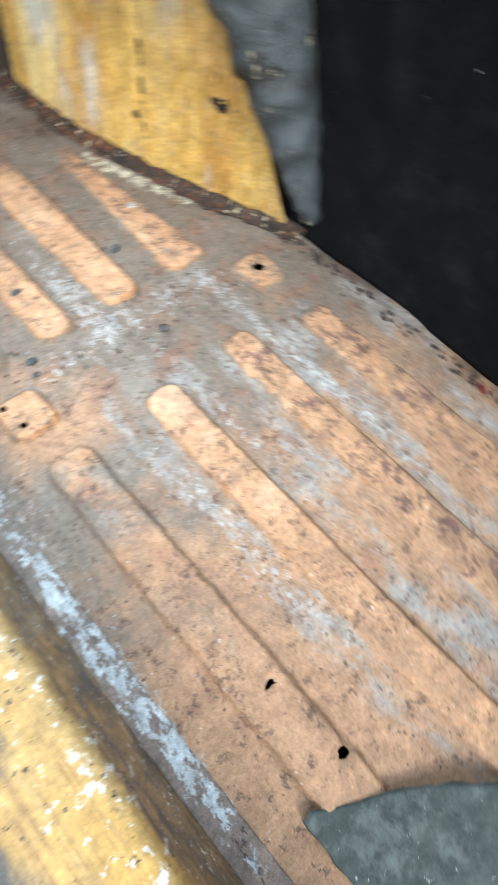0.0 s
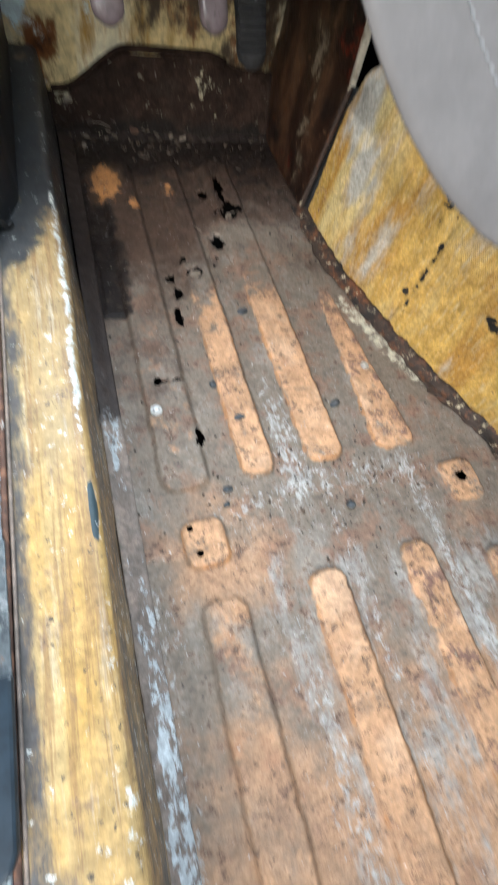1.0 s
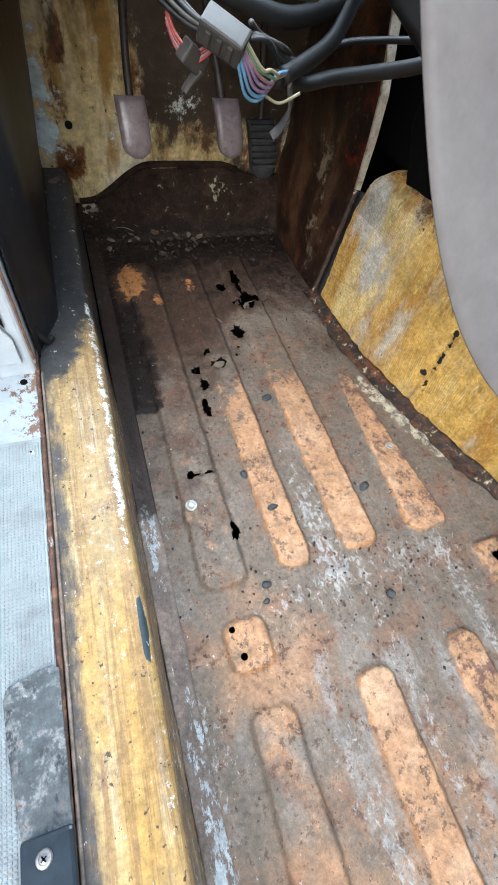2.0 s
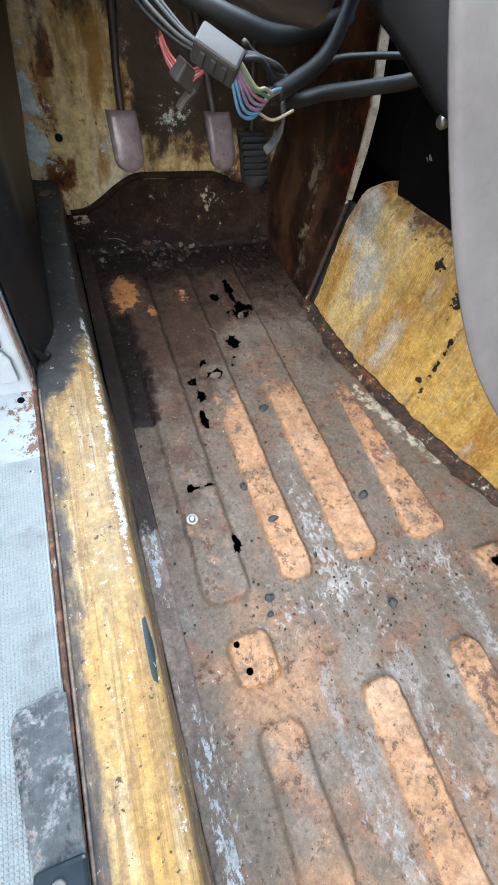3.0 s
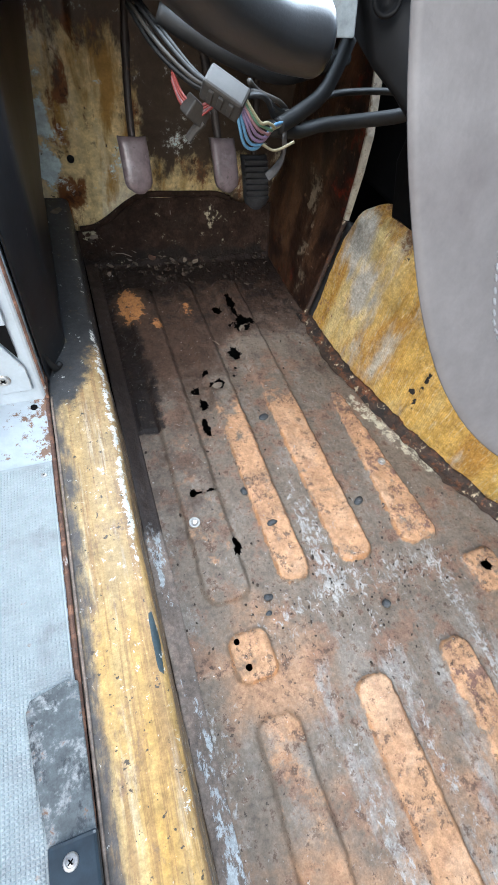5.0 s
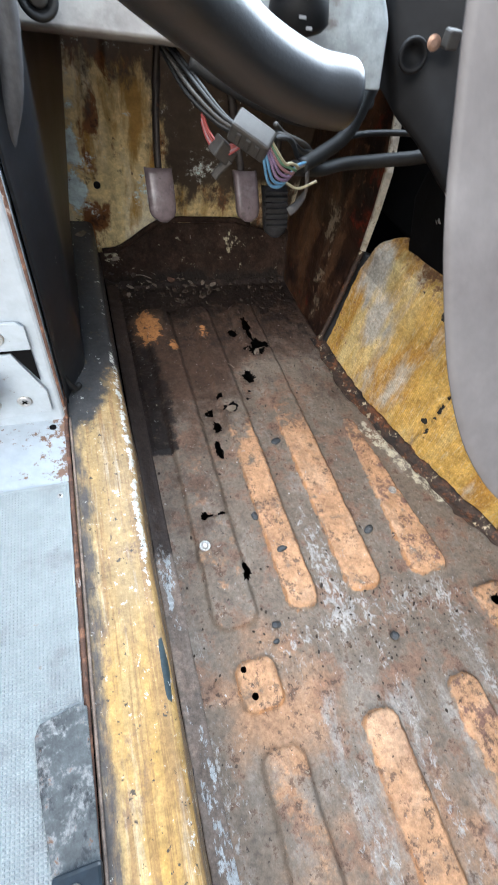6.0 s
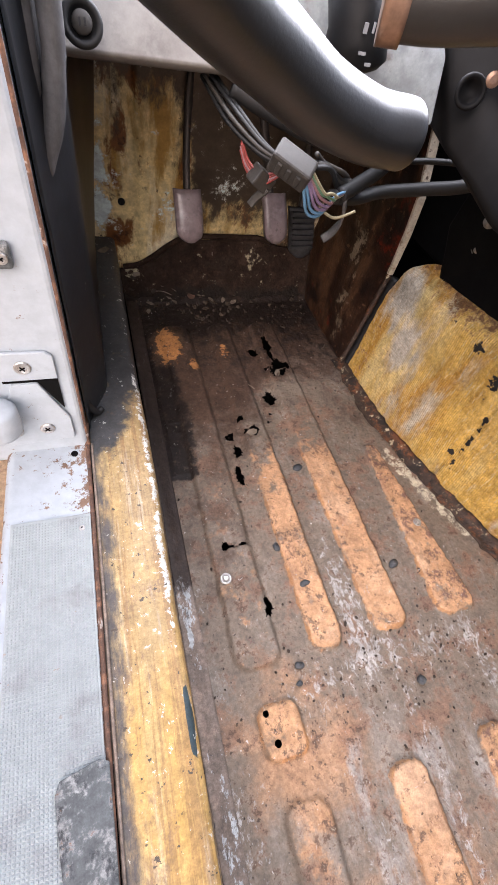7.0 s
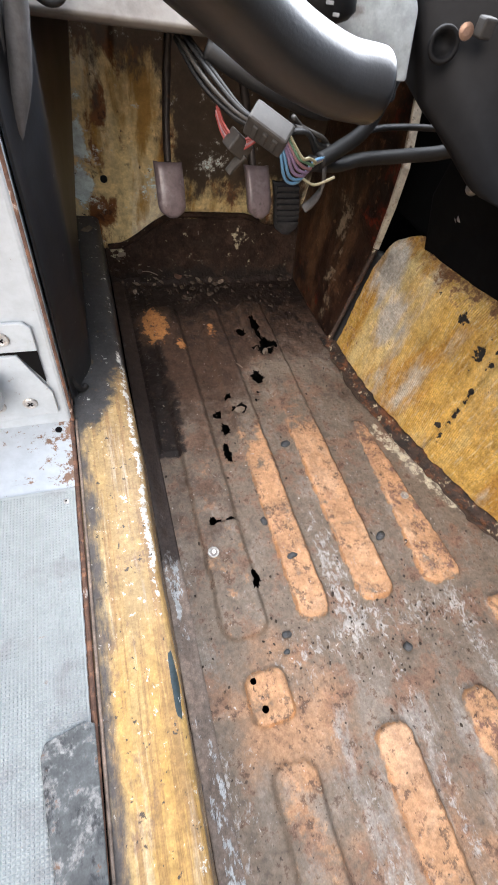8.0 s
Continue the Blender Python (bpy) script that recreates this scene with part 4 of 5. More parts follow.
def gold_cover():
    s, v = np.meshgrid(np.linspace(0, 1, 900), np.linspace(0, 1, 64), indexing="ij")
    z = v * 0.30
    y_front = np.interp(z, [0, 0.2, 0.26, 0.285, 0.30], [0.628, 0.624, 0.606, 0.572, 0.53])
    y_back = np.interp(z, [0, 0.10, 0.17, 0.235, 0.30], [0.058, 0.113, 0.155, 0.215, 0.275])
    y = y_front + (y_back - y_front) * s
    x = cover_x(y - 0.1 * z) + 0.085 * z + 0.02 * ramp(z, 0.24, 0.30) + (fuzz(y, z, 5, 91) - 0.5) * 0.016
    x += 0.004 * np.exp(-((y - 0.324) / 0.006) ** 2) + (fuzz(y, z, 25, 92) - 0.5) * 0.003
    wave = np.sin((y - 0.11 * z + 0.001 * np.sin(z * 40)) / 0.0036 * 2 * math.pi)
    x += 0.0007 * wave
    groove = 0.5 + 0.5 * wave
    silver = 0.75 * blob(y - 0.55 * (z - 0.20), z, 0.560, 0.190, 0.056, 0.080) + 0.24 * blob(y - 0.3 * z, z, 0.41, 0.10, 0.05, 0.14) + 0.03
    grime_and_shade = 0.62 * (1 - ramp(z, 0.006, 0.022)) + 0.55 * ramp(z, 0.255, 0.285) + 0.25 * blob(y, z, 0.47, 0.26, 0.06, 0.02) + 0.28 * blob(y, z, 0.595, 0.09, 0.045, 0.06) + 0.06
    slit = 0.62 * (1 - ramp(np.abs(y - (0.304 + 0.11 * z)), 0.002, 0.007)) * (0.72 + 0.55 * (fuzz(z, z * 0, 30, 95) - 0.4)) * ramp(z, 0.03, 0.05)
    slit = np.maximum(slit, 0.62 * blob(y, z, 0.188, 0.135, 0.016, 0.013, 0.6))
    slit = np.maximum(slit, 0.7 * blob(y, z, 0.327, 0.075, 0.006, 0.008, 0.4))
    slit = np.maximum(slit, 0.56 * blob(y, z, 0.400, 0.245, 0.014, 0.010, 0.6))
    slit = np.maximum(slit, 0.56 * blob(y, z, 0.350, 0.212, 0.010, 0.020, 0.6))
    ob = sheet("tunnel_cover", x, y, z, M_GOLD, {"silver": silver, "grime_and_shade": grime_and_shade, "slit": slit, "groove": 0.82 * groove ** 2}, 0.004)
    tagged(ob, "gold-painted ribbed insulation cover with a torn black slit", "side panel", kind="structure")
    # dark strip stands in for the gap's shade under the cover, with crust specks
    x2, s2 = np.meshgrid(np.linspace(0.66, 0.03, 200), np.linspace(0, 1, 8), indexing="ij")
    xx = cover_x(x2) - 0.024 * (1 - s2) + (fuzz(x2, s2 * 0.05, 40, 96) - 0.5) * 0.020
    zz = 0.004 + 0.012 * s2 ** 2 + (fuzz(x2, s2 * 0.04, 90, 97) - 0.5) * 0.006
    tagged(sheet("trim", xx, x2, zz, M_FOOT, {}, 0.002), "dark crust-specked strip in place of the shaded gap under the gold cover", "trim", kind="structure")


gold_cover()


def seat_box():
    s, z = np.meshgrid(np.linspace(0, 1, 90), np.linspace(0.0, 0.46, 60), indexing="ij")
    front = np.interp(z, [0, 0.10, 0.17, 0.235, 0.30, 0.46], [0.052, 0.108, 0.150, 0.210, 0.270, 0.34])
    y = front + (-0.85 - front) * s
    x0 = cover_x(front - 0.1 * z) + 0.085 * z
    x = x0 + (0.515 - x0) * ramp(s, 0.0, 0.14) + 0.008 + (fuzz(y, z, 7, 101) - 0.5) * 0.03 * ramp(s, 0.02, 0.1)
    ob = sheet("seat_box", x, y, z, M_CARPET, {}, 0.004)
    tagged(ob, "black carpeted side of the seat box", "side panel", kind="structure")
    w = thing("insulation_roll", "crumpled pale grey insulation hanging over the cover's edge", "insulation")
    bm = tube([(0.505, 0.020, 0.045), (0.482, 0.045, 0.12), (0.458, 0.075, 0.20), (0.437, 0.110, 0.28), (0.42, 0.15, 0.38)], lambda t: 0.016 + 0.050 * t, 10, 24, flat=0.8)
    for v in bm.verts:
        n = noise.noise(v.co * 28) * 0.010 + noise.noise(v.co * 80) * 0.004
        v.co += Vector((n, n * 0.6, n))
    smooth(part("wadding", bm, M_ROLL, w))
    # grit along the foot of the box
    rnd = random.Random(4)
    bm = bmesh.new()
    for k in range(160):
        py = rnd.uniform(-0.6, 0.05)
        r = rnd.uniform(0.0012, 0.0042)
        bmesh.ops.create_icosphere(bm, subdivisions=1, radius=r, matrix=Matrix.Translation((0.502 - abs(rnd.gauss(0, 0.012)), py, 0.004 + rnd.random() * 0.004)) @ Matrix.Diagonal((1, rnd.uniform(0.6, 1.6), 0.6, 1)))
    tagged(part("grit", bm, M_CRUD), "pale grit and crumbs along the carpet's foot", "debris", kind="stuff")


seat_box()


# ---- seat ----
def seat():
    t = thing("driver_seat", "grey vinyl driver's seat cushion with twin white stitching", "seat")
    # outline of the cushion's end, across and up; it leans forward as it rises
    line = [(0.400, 0.462), (0.30, 0.436), (0.20, 0.428), (0.135, 0.430), (0.092, 0.439), (0.064, 0.453), (0.044, 0.467), (0.0285, 0.481), (0.0125, 0.500), (-0.0015, 0.524), (-0.0120, 0.550), (-0.0190, 0.573),
            (-0.0232, 0.596), (-0.0262, 0.618), (-0.029, 0.66), (-0.025, 0.70), (-0.005, 0.73), (0.04, 0.745), (0.16, 0.75), (0.30, 0.748), (0.385, 0.73), (0.405, 0.68), (0.405, 0.56)]
    path = [Vector((p.x, p.y)) for p in spline([(a, b, 0) for a, b in line] + [(*line[0], 0)], 5)[:-1]]
    inward = []
    for k, p in enumerate(path):
        d = path[(k + 1) % len(path)] - path[k - 1]
        inward.append(Vector((-d.y, d.x)).normalized() * -1)

    def place(k, shrink, back):
        wide = 1 + 0.5 * min(1.0, max(0.0, (path[k].y - 0.50) / 0.08)) if shrink > 0.012 else 1.0
        p = path[k] + inward[k] * shrink * wide
        y = (p.y - 0.4576 - 0.025 * p.x) / 2.356
        return Vector((p.x + back * 0.93, y + back * 0.36, p.y + back * 0.10))

    def ring(shrink, back, bm):
        return [bm.verts.new(place(k, shrink, back)) for k in range(len(path))]

    def strip(rows):
        for a, b in zip(rows, rows[1:]):
            for k in range(len(a)):
                n = (k + 1) % len(a)
                bm.faces.new((a[k], a[n], b[n], b[k]))

    bm = bmesh.new()
    rows = [ring(0.03, 0.20, bm), ring(0.008, 0.18, bm), ring(0.004, 0.10, bm), ring(0.0015, 0.02, bm), ring(0.0, 0.006, bm), ring(0.0008, 0.0015, bm), ring(0.003, -0.001, bm), ring(0.009, -0.004, bm), ring(0.020, -0.006, bm), ring(0.035, -0.004, bm), ring(0.0385, 0.0, bm)]
    strip(rows)
    bm.faces.new(rows[0])
    bmesh.ops.recalc_face_normals(bm, faces=bm.faces)
    smooth(part("border", bm, M_SEAT, t))
    bm = bmesh.new()
    rows = [ring(0.038, 0.0005, bm), ring(0.040, -0.003, bm), ring(0.048, -0.006, bm), ring(0.066, -0.008, bm), ring(0.085, -0.008, bm)]
    strip(rows)
    bm.faces.new(rows[-1])
    bmesh.ops.recalc_face_normals(bm, faces=bm.faces)
    smooth(part("side_panel", bm, M_SEATB, t, "blue-grey vinyl side panel"))
    for inset, back in ((0.0325, -0.0056), (0.0435, -0.0056)):
        run, want, bm = 0.0, 0.0, bmesh.new()
        for k in range(15, 95):
            a, b = place(k, inset, back), place(k + 1, inset, back)
            steps = max(1, int((b - a).length / 0.0005))
            for q in range(steps):
                run += (b - a).length / steps
                if run >= want:
                    want += 0.0042
                    m = Matrix.Translation(a.lerp(b, q / steps)) @ (b - a).normalized().to_track_quat("Y", "X").to_matrix().to_4x4()
                    bmesh.ops.create_icosphere(bm, subdivisions=1, radius=1.0, matrix=m @ pose(0, 0, 0, 0, 0, 8) @ Matrix.Diagonal((0.0006, 0.0017, 0.0006, 1)))
        part("stitching", bm, M_THREAD, t, "white thread stitching")
    part("seat_frame", block(0.34, 0.62, 0.02, 0.30, 0.419, 0.500, 0.004), M_BLACK, t, "black steel seat frame")


seat()


# ---- pedals ----
def pedal(name, label, pad, arm, material, ribbed=False):
    """pad: x centre, half width, top y z, bottom y z."""
    t = thing(name, label, "pedal", "pedals in the footwell")
    cx, w, (y1, z1), (y0, z0), drift = pad
    bm = bmesh.new()
    rows = []
    n = 10
    for k in range(n + 1):
        s = k / n
        y, z = y0 + (y1 - y0) * s, z0 + (z1 - z0) * s
        y -= 0.006 * math.sin(s * math.pi)
        half = w * (max(0.0, 1 - ((0.30 - s) / 0.315) ** 2.6) ** 0.5 if s < 0.30 else 1.0)
        half = max(half, w * 0.12)
        rows.append([Vector((cx + drift * (1 - s) + half * (2 * j / 6 - 1), y - 0.0035 * (1 - (2 * j / 6 - 1) ** 4), z)) for j in range(7)])
    nrm = Vector((0, z1 - z0, -(y1 - y0))).normalized()
    front = [[bm.verts.new(p) for p in r] for r in rows]
    back = [[bm.verts.new(p + nrm * 0.009) for p in r] for r in rows]
    for g, flip in ((front, False), (back, True)):
        for a, b in zip(g, g[1:]):
            for j in range(6):
                f = (a[j], a[j + 1], b[j + 1], b[j])
                bm.faces.new(f[::-1] if flip else f)
    rim_f = front[0] + [r[-1] for r in front[1:]] + front[-1][-2::-1] + [r[0] for r in front[-2:0:-1]]
    rim_b = back[0] + [r[-1] for r in back[1:]] + back[-1][-2::-1] + [r[0] for r in back[-2:0:-1]]
    for k in range(len(rim_f)):
        bm.faces.new((rim_f[k], rim_b[k], rim_b[(k + 1) % len(rim_f)], rim_f[(k + 1) % len(rim_f)]))
    bmesh.ops.recalc_face_normals(bm, faces=bm.faces)
    p = smooth(part("pad", bm, material, t))
    if ribbed:
        for k in range(7):
            s = 0.28 + 0.66 * k / 6
            y, z = y0 + (y1 - y0) * s, z0 + (z1 - z0) * s
            part("rib", block(cx + drift * (1 - s) - w * 0.9, cx + drift * (1 - s) + w * 0.9, y - 0.014, y - 0.007, z - 0.0025, z + 0.0025, 0.001), material, p)
    smooth(part("arm", tube(arm, 0.0072, 8, 8, flat=0.8), M_ARM, t, "dark steel pedal arm"))
    return t


pedal("clutch_pedal", "worn mauve-grey rubber clutch pedal hanging from its arm", (0.010, 0.0225, (0.738, 0.323), (0.707, 0.250), 0.004), [(0.012, 0.748, 0.315), (0.014, 0.775, 0.36), (0.020, 0.80, 0.43), (0.026, 0.80, 0.52), (0.03, 0.80, 0.608)], M_PEDAL)
pedal("brake_pedal", "worn mauve-grey rubber brake pedal hanging from its arm", (0.160, 0.0210, (0.738, 0.323), (0.707, 0.250), 0.008), [(0.158, 0.748, 0.31), (0.150, 0.77, 0.36), (0.135, 0.79, 0.43), (0.12, 0.80, 0.52), (0.10, 0.80, 0.608)], M_PEDAL)
pedal("accelerator_pedal", "black ribbed rubber accelerator pedal beside the brake", (0.247, 0.026, (0.800, 0.272), (0.790, 0.176), 0.016), [(0.25, 0.81, 0.26), (0.255, 0.83, 0.31), (0.25, 0.84, 0.38), (0.24, 0.84, 0.46), (0.22, 0.84, 0.608)], M_TREAD, True)


# ---- dashboard underside ----
def lower_dash():
    t = thing("dash_panel", "dusty beige lower dash panel with grime at the bottom edge", "dash panel")
    x, s = np.meshgrid(np.linspace(-0.152, 0.30, 110), np.linspace(0, 1, 50), indexing="ij")
    z = 0.508 + 0.115 * s
    y = 0.548 + 0.095 * s + 0.012 * (1 - ramp(s, 0, 0.06))
    grime_and_shade = 0.5 * blob(x, z, -0.140, 0.50, 0.045, 0.05) + 0.4 * (1 - ramp(s, 0, 0.05))
    sheet("panel", x, y, z, M_DASH, {"grime_and_shade": grime_and_shade}, 0.004, parent=t)
    g = thing("grommet", "round black rubber grommet with a pale push button", "grommet")
    c, n = (-0.128, 0.545, 0.536), (0.1, -0.95, 0.28)
    smooth(part("ring", disc(c, n, [(0.0165, 0), (0.0185, 0.003), (0.0178, 0.006), (0.0155, 0.0075), (0.0118, 0.006), (0.0112, 0.003)], 28), M_RUBBER, g))
    b = smooth(part("button", disc(c, n, [(0.0088, 0.001), (0.0088, 0.0065), (0.0078, 0.0078), (0.002, 0.0080)], 24), M_CONN, g, "pale plastic button"))
    turn = Vector(n).normalized().to_track_quat("Z", "Y").to_matrix().to_4x4()
    bm = bmesh.new()
    for dx in (-0.003, 0.003):
        bmesh.ops.create_cube(bm, size=1.0, matrix=Matrix.Translation(c) @ turn @ pose(dx * 0.75, 0, 0.0081) @ Matrix.Diagonal((0.0018, 0.006, 0.0006, 1)))
    part("mark", bm, M_RUBBER, b)


lower_dash()


def steering_wheel():
    t = thing("steering_wheel", "thick black padded steering wheel rim under the dash", "steering wheel")
    path = [(0.095, 0.335, 0.537), (0.061, 0.333, 0.541), (0.016, 0.324, 0.556), (-0.024, 0.310, 0.577), (-0.058, 0.291, 0.595), (-0.085, 0.272, 0.611), (-0.105, 0.255, 0.624), (-0.125, 0.235, 0.64)]
    smooth(part("rim", tube([(a, b, c - 0.004) for a, b, c in path], 0.0240, 10, 28, cap=6), M_PAD, t))
    smooth(part("spoke", tube([(0.0041, 0.2322, 0.6123), (0.0178, 0.2248, 0.6141), (0.0388, 0.2118, 0.6191), (0.0618, 0.2019, 0.6234), (0.0866, 0.1963, 0.6278), (0.125, 0.195, 0.63)], 0.0162, 8, 28, cap=3), M_PAD, t, "black padded spoke"))
    smooth(part("collar", tube([(-0.0046, 0.2366, 0.611), (0.0047, 0.2322, 0.6116)], 0.0174, 4, 24), M_BRONZE, t, "worn bronze collar"))
    part("eyelet", tube([(-0.085, 0.295, 0.598), (-0.085, 0.312, 0.588), (-0.070, 0.318, 0.583), (-0.060, 0.305, 0.588)], 0.004, 6, 8), M_BLACK, t, "black fixing loop")


steering_wheel()


def column():
    t = thing("steering_column", "grey steering column bracket with black stalk knob", "steering column")
    o = [(0.020, 0.495, 0.630), (0.130, 0.455, 0.640), (0.172, 0.426, 0.566), (0.176, 0.415, 0.520), (0.118, 0.449, 0.510), (0.060, 0.478, 0.540)]
    smooth(part("bracket", prism(o, (0.01, 0.03, 0.01), 0.002), M_GREY, t))
    k = smooth(part("knob", disc((0.083, 0.414, 0.552), (-0.25, 0.15, 0.95), [(0.018, 0), (0.024, 0.004), (0.025, 0.022), (0.022, 0.030), (0.022, 0.060)], 28), M_BLACK, t, "glossy black stalk knob with white marks"))
    bm = bmesh.new()
    for dx, dz, w, h in ((-0.006, 0.0, 0.003, 0.006), (0.0, 0.001, 0.0015, 0.006), (0.005, 0.002, 0.004, 0.005), (-0.004, -0.014, 0.006, 0.002), (0.003, -0.020, 0.005, 0.002)):
        bmesh.ops.create_cube(bm, size=1.0, matrix=Matrix.Translation((0.076 + dx, 0.3895 - abs(dx) * -0.15, 0.581 + dz)) @ Matrix.Diagonal((w, 0.0012, h, 1)))
    part("mark", bm, M_THREAD, k, "white printed marks")


column()


def heater_box():
    t = thing("heater_box", "black plastic heater housing under the dash", "heater box")
    o = [(0.170, 0.440, 0.590), (0.177, 0.434, 0.562), (0.194, 0.408, 0.504), (0.224, 0.376, 0.481), (0.248, 0.341, 0.452), (0.270, 0.316, 0.449), (0.40, 0.25, 0.45), (0.50, 0.22, 0.46), (0.50, 0.26, 0.60), (0.25, 0.40, 0.605)]
    bm = prism(o, (0.03, 0.16, 0.02), 0.008)
    h = smooth(part("housing", bm, M_BLACK, t))
    smooth(part("lock_hole", disc((0.190, 0.4005, 0.551), (-0.35, -0.9, 0.2), [(0.012, 0), (0.0135, 0.003), (0.012, 0.005), (0.009, 0.003), (0.008, 0.0)], 20), M_BLACK, h))
    part("rivet", disc((0.203, 0.394, 0.562), (-0.35, -0.9, 0.2), [(0.006, 0), (0.006, 0.002), (0.003, 0.003)], 16), M_BRONZE, h, "bronze rivet")
    part("clip", block(0.208, 0.220, 0.380, 0.392, 0.560, 0.574, 0.002), M_CONN, h, "pale plastic clip")
    # lower bracket with bolts, above the gold cover
    l = part("lower_shroud", prism([(0.405, 0.545, 0.275), (0.425, 0.50, 0.272), (0.425, 0.42, 0.285), (0.43, 0.33, 0.30), (0.42, 0.33, 0.46), (0.36, 0.52, 0.46), (0.385, 0.56, 0.36)], (0.05, 0.02, 0.0), 0.004), M_DARK, t, "black lower shroud")
    for c in ((0.4035, 0.500, 0.3535), (0.386, 0.489, 0.399)):
        smooth(part("bolt", disc(c, (-0.75, -0.65, 0.1), [(0.009, -0.004), (0.009, 0.002), (0.0055, 0.003), (0.005, 0.006)], 12), M_STEEL, l))
    # dark plenum behind, between wall and shroud
    part("plenum", block(0.45, 0.58, 0.57, 0.80, 0.26, 0.60, 0.01), M_DARK, t)


heater_box()


# ---- wiring ----
def wiring():
    t = thing("wiring_loom", "loose wiring loom with grey connector and coloured wires", "wiring")
    c = part("connector", block(-0.024, 0.024, -0.014, 0.014, -0.012, 0.012, 0.003), M_CONN, t, "dirty grey plug connector")
    c.matrix_basis = pose(0.078, 0.492, 0.452, 25, 20, -30)
    for dx in (-0.012, 0.0, 0.012):
        part("lug", block(dx - 0.003, dx + 0.003, -0.017, -0.012, -0.007, 0.007, 0.001), M_CONN, c)
    c2 = part("connector", block(-0.014, 0.014, -0.009, 0.009, -0.010, 0.010, 0.002), M_CONN, t, "small grey plug connector")
    c2.matrix_basis = pose(0.052, 0.515, 0.428, 10, 35, 20)
    rnd = random.Random(9)
    for k in range(7):
        a, b = 0.006 * math.cos(k * 0.9), 0.006 * math.sin(k * 0.9)
        smooth(part("wire", tube([(0.0 + a, 0.60, 0.50 + b), (0.02 + a * 1.4, 0.545, 0.478 + b * 1.5), (0.045 + a, 0.515, 0.46 + b), (0.066 + a * 0.6, 0.50, 0.452 + b * 0.6)], 0.0024, 8, 6), M_CONN if k % 3 == 0 else M_RUBBER, t, "dull dusty wire"))
    for k, m in enumerate((M_RED, M_RED, M_PINK, M_RED)):
        d = k * 0.0035
        smooth(part("wire", tube([(0.028, 0.53, 0.462 - d), (0.036, 0.522, 0.444 - d), (0.050, 0.512, 0.434 - d), (0.066, 0.505, 0.440 - d * 0.6), (0.074, 0.5, 0.446)], 0.0017, 6, 6), m, t, "thin red wire"))
    for k, m in enumerate((M_BLUE, M_BLUE, M_VIOLET, M_VIOLET, M_PINK, M_GREEN, M_YEL)):
        d = k * 0.0042
        dip = 0.038 - d * 0.9
        smooth(part("wire", tube([(0.088 + d * 0.3, 0.480, 0.444 + d * 0.4), (0.091 + d, 0.476, 0.432), (0.102 + d, 0.478, 0.446 - dip), (0.120 + d * 0.7, 0.482, 0.440 - dip * 0.95), (0.138, 0.487, 0.424 - d * 0.1), (0.160, 0.50, 0.425)], 0.0019, 6, 6), m, t, "thin coloured wire"))
    smooth(part("wire", tube([(0.128, 0.49, 0.405), (0.145, 0.485, 0.40), (0.165, 0.478, 0.412)], 0.0018, 6, 6), M_YEL, t, "thin pale wire"))
    smooth(part("tape_wrap", tube([(0.150, 0.50, 0.420), (0.18, 0.515, 0.428), (0.22, 0.53, 0.45), (0.25, 0.55, 0.50)], 0.009, 8, 12), M_RUBBER, t, "black taped branch"))
    smooth(part("cable", tube([(0.140, 0.50, 0.418), (0.19, 0.53, 0.405), (0.235, 0.545, 0.408), (0.29, 0.535, 0.418), (0.335, 0.505, 0.437), (0.37, 0.48, 0.47), (0.40, 0.47, 0.52)], 0.0085, 8, 12), M_RUBBER, t, "black ribbed cable"))
    smooth(part("cable", tube([(0.19, 0.53, 0.415), (0.24, 0.56, 0.435), (0.30, 0.57, 0.44), (0.36, 0.54, 0.45)], 0.004, 8, 8), M_RUBBER, t, "thin black cable"))
    smooth(part("strap", tube([(0.160, 0.50, 0.415), (0.172, 0.515, 0.385), (0.168, 0.525, 0.362), (0.160, 0.53, 0.350)], 0.006, 8, 8, flat=0.35), M_HOSE, t, "grey dangling strap"))
    part("strap", tube([(0.06, 0.51, 0.42), (0.050, 0.515, 0.408), (0.044, 0.517, 0.398)], 0.005, 6, 8, flat=0.5), M_CONN, t, "grey connector latch")
    for k in range(5):
        a = rnd.uniform(-0.01, 0.01)
        smooth(part("wire", tube([(0.10 + a, 0.50, 0.455 + a), (0.125, 0.505 + a, 0.45), (0.15, 0.51, 0.435 + a), (0.17, 0.52 + a, 0.43)], 0.003, 6, 6), M_CONN if k % 2 else M_RUBBER, t, "dusty wire"))
    smooth(part("sheath", tube([(0.02, 0.56, 0.50), (0.06, 0.55, 0.485), (0.11, 0.54, 0.47), (0.17, 0.54, 0.46), (0.25, 0.55, 0.48)], 0.010, 8, 12), M_RUBBER, t, "dark wiring trunk"))


wiring()


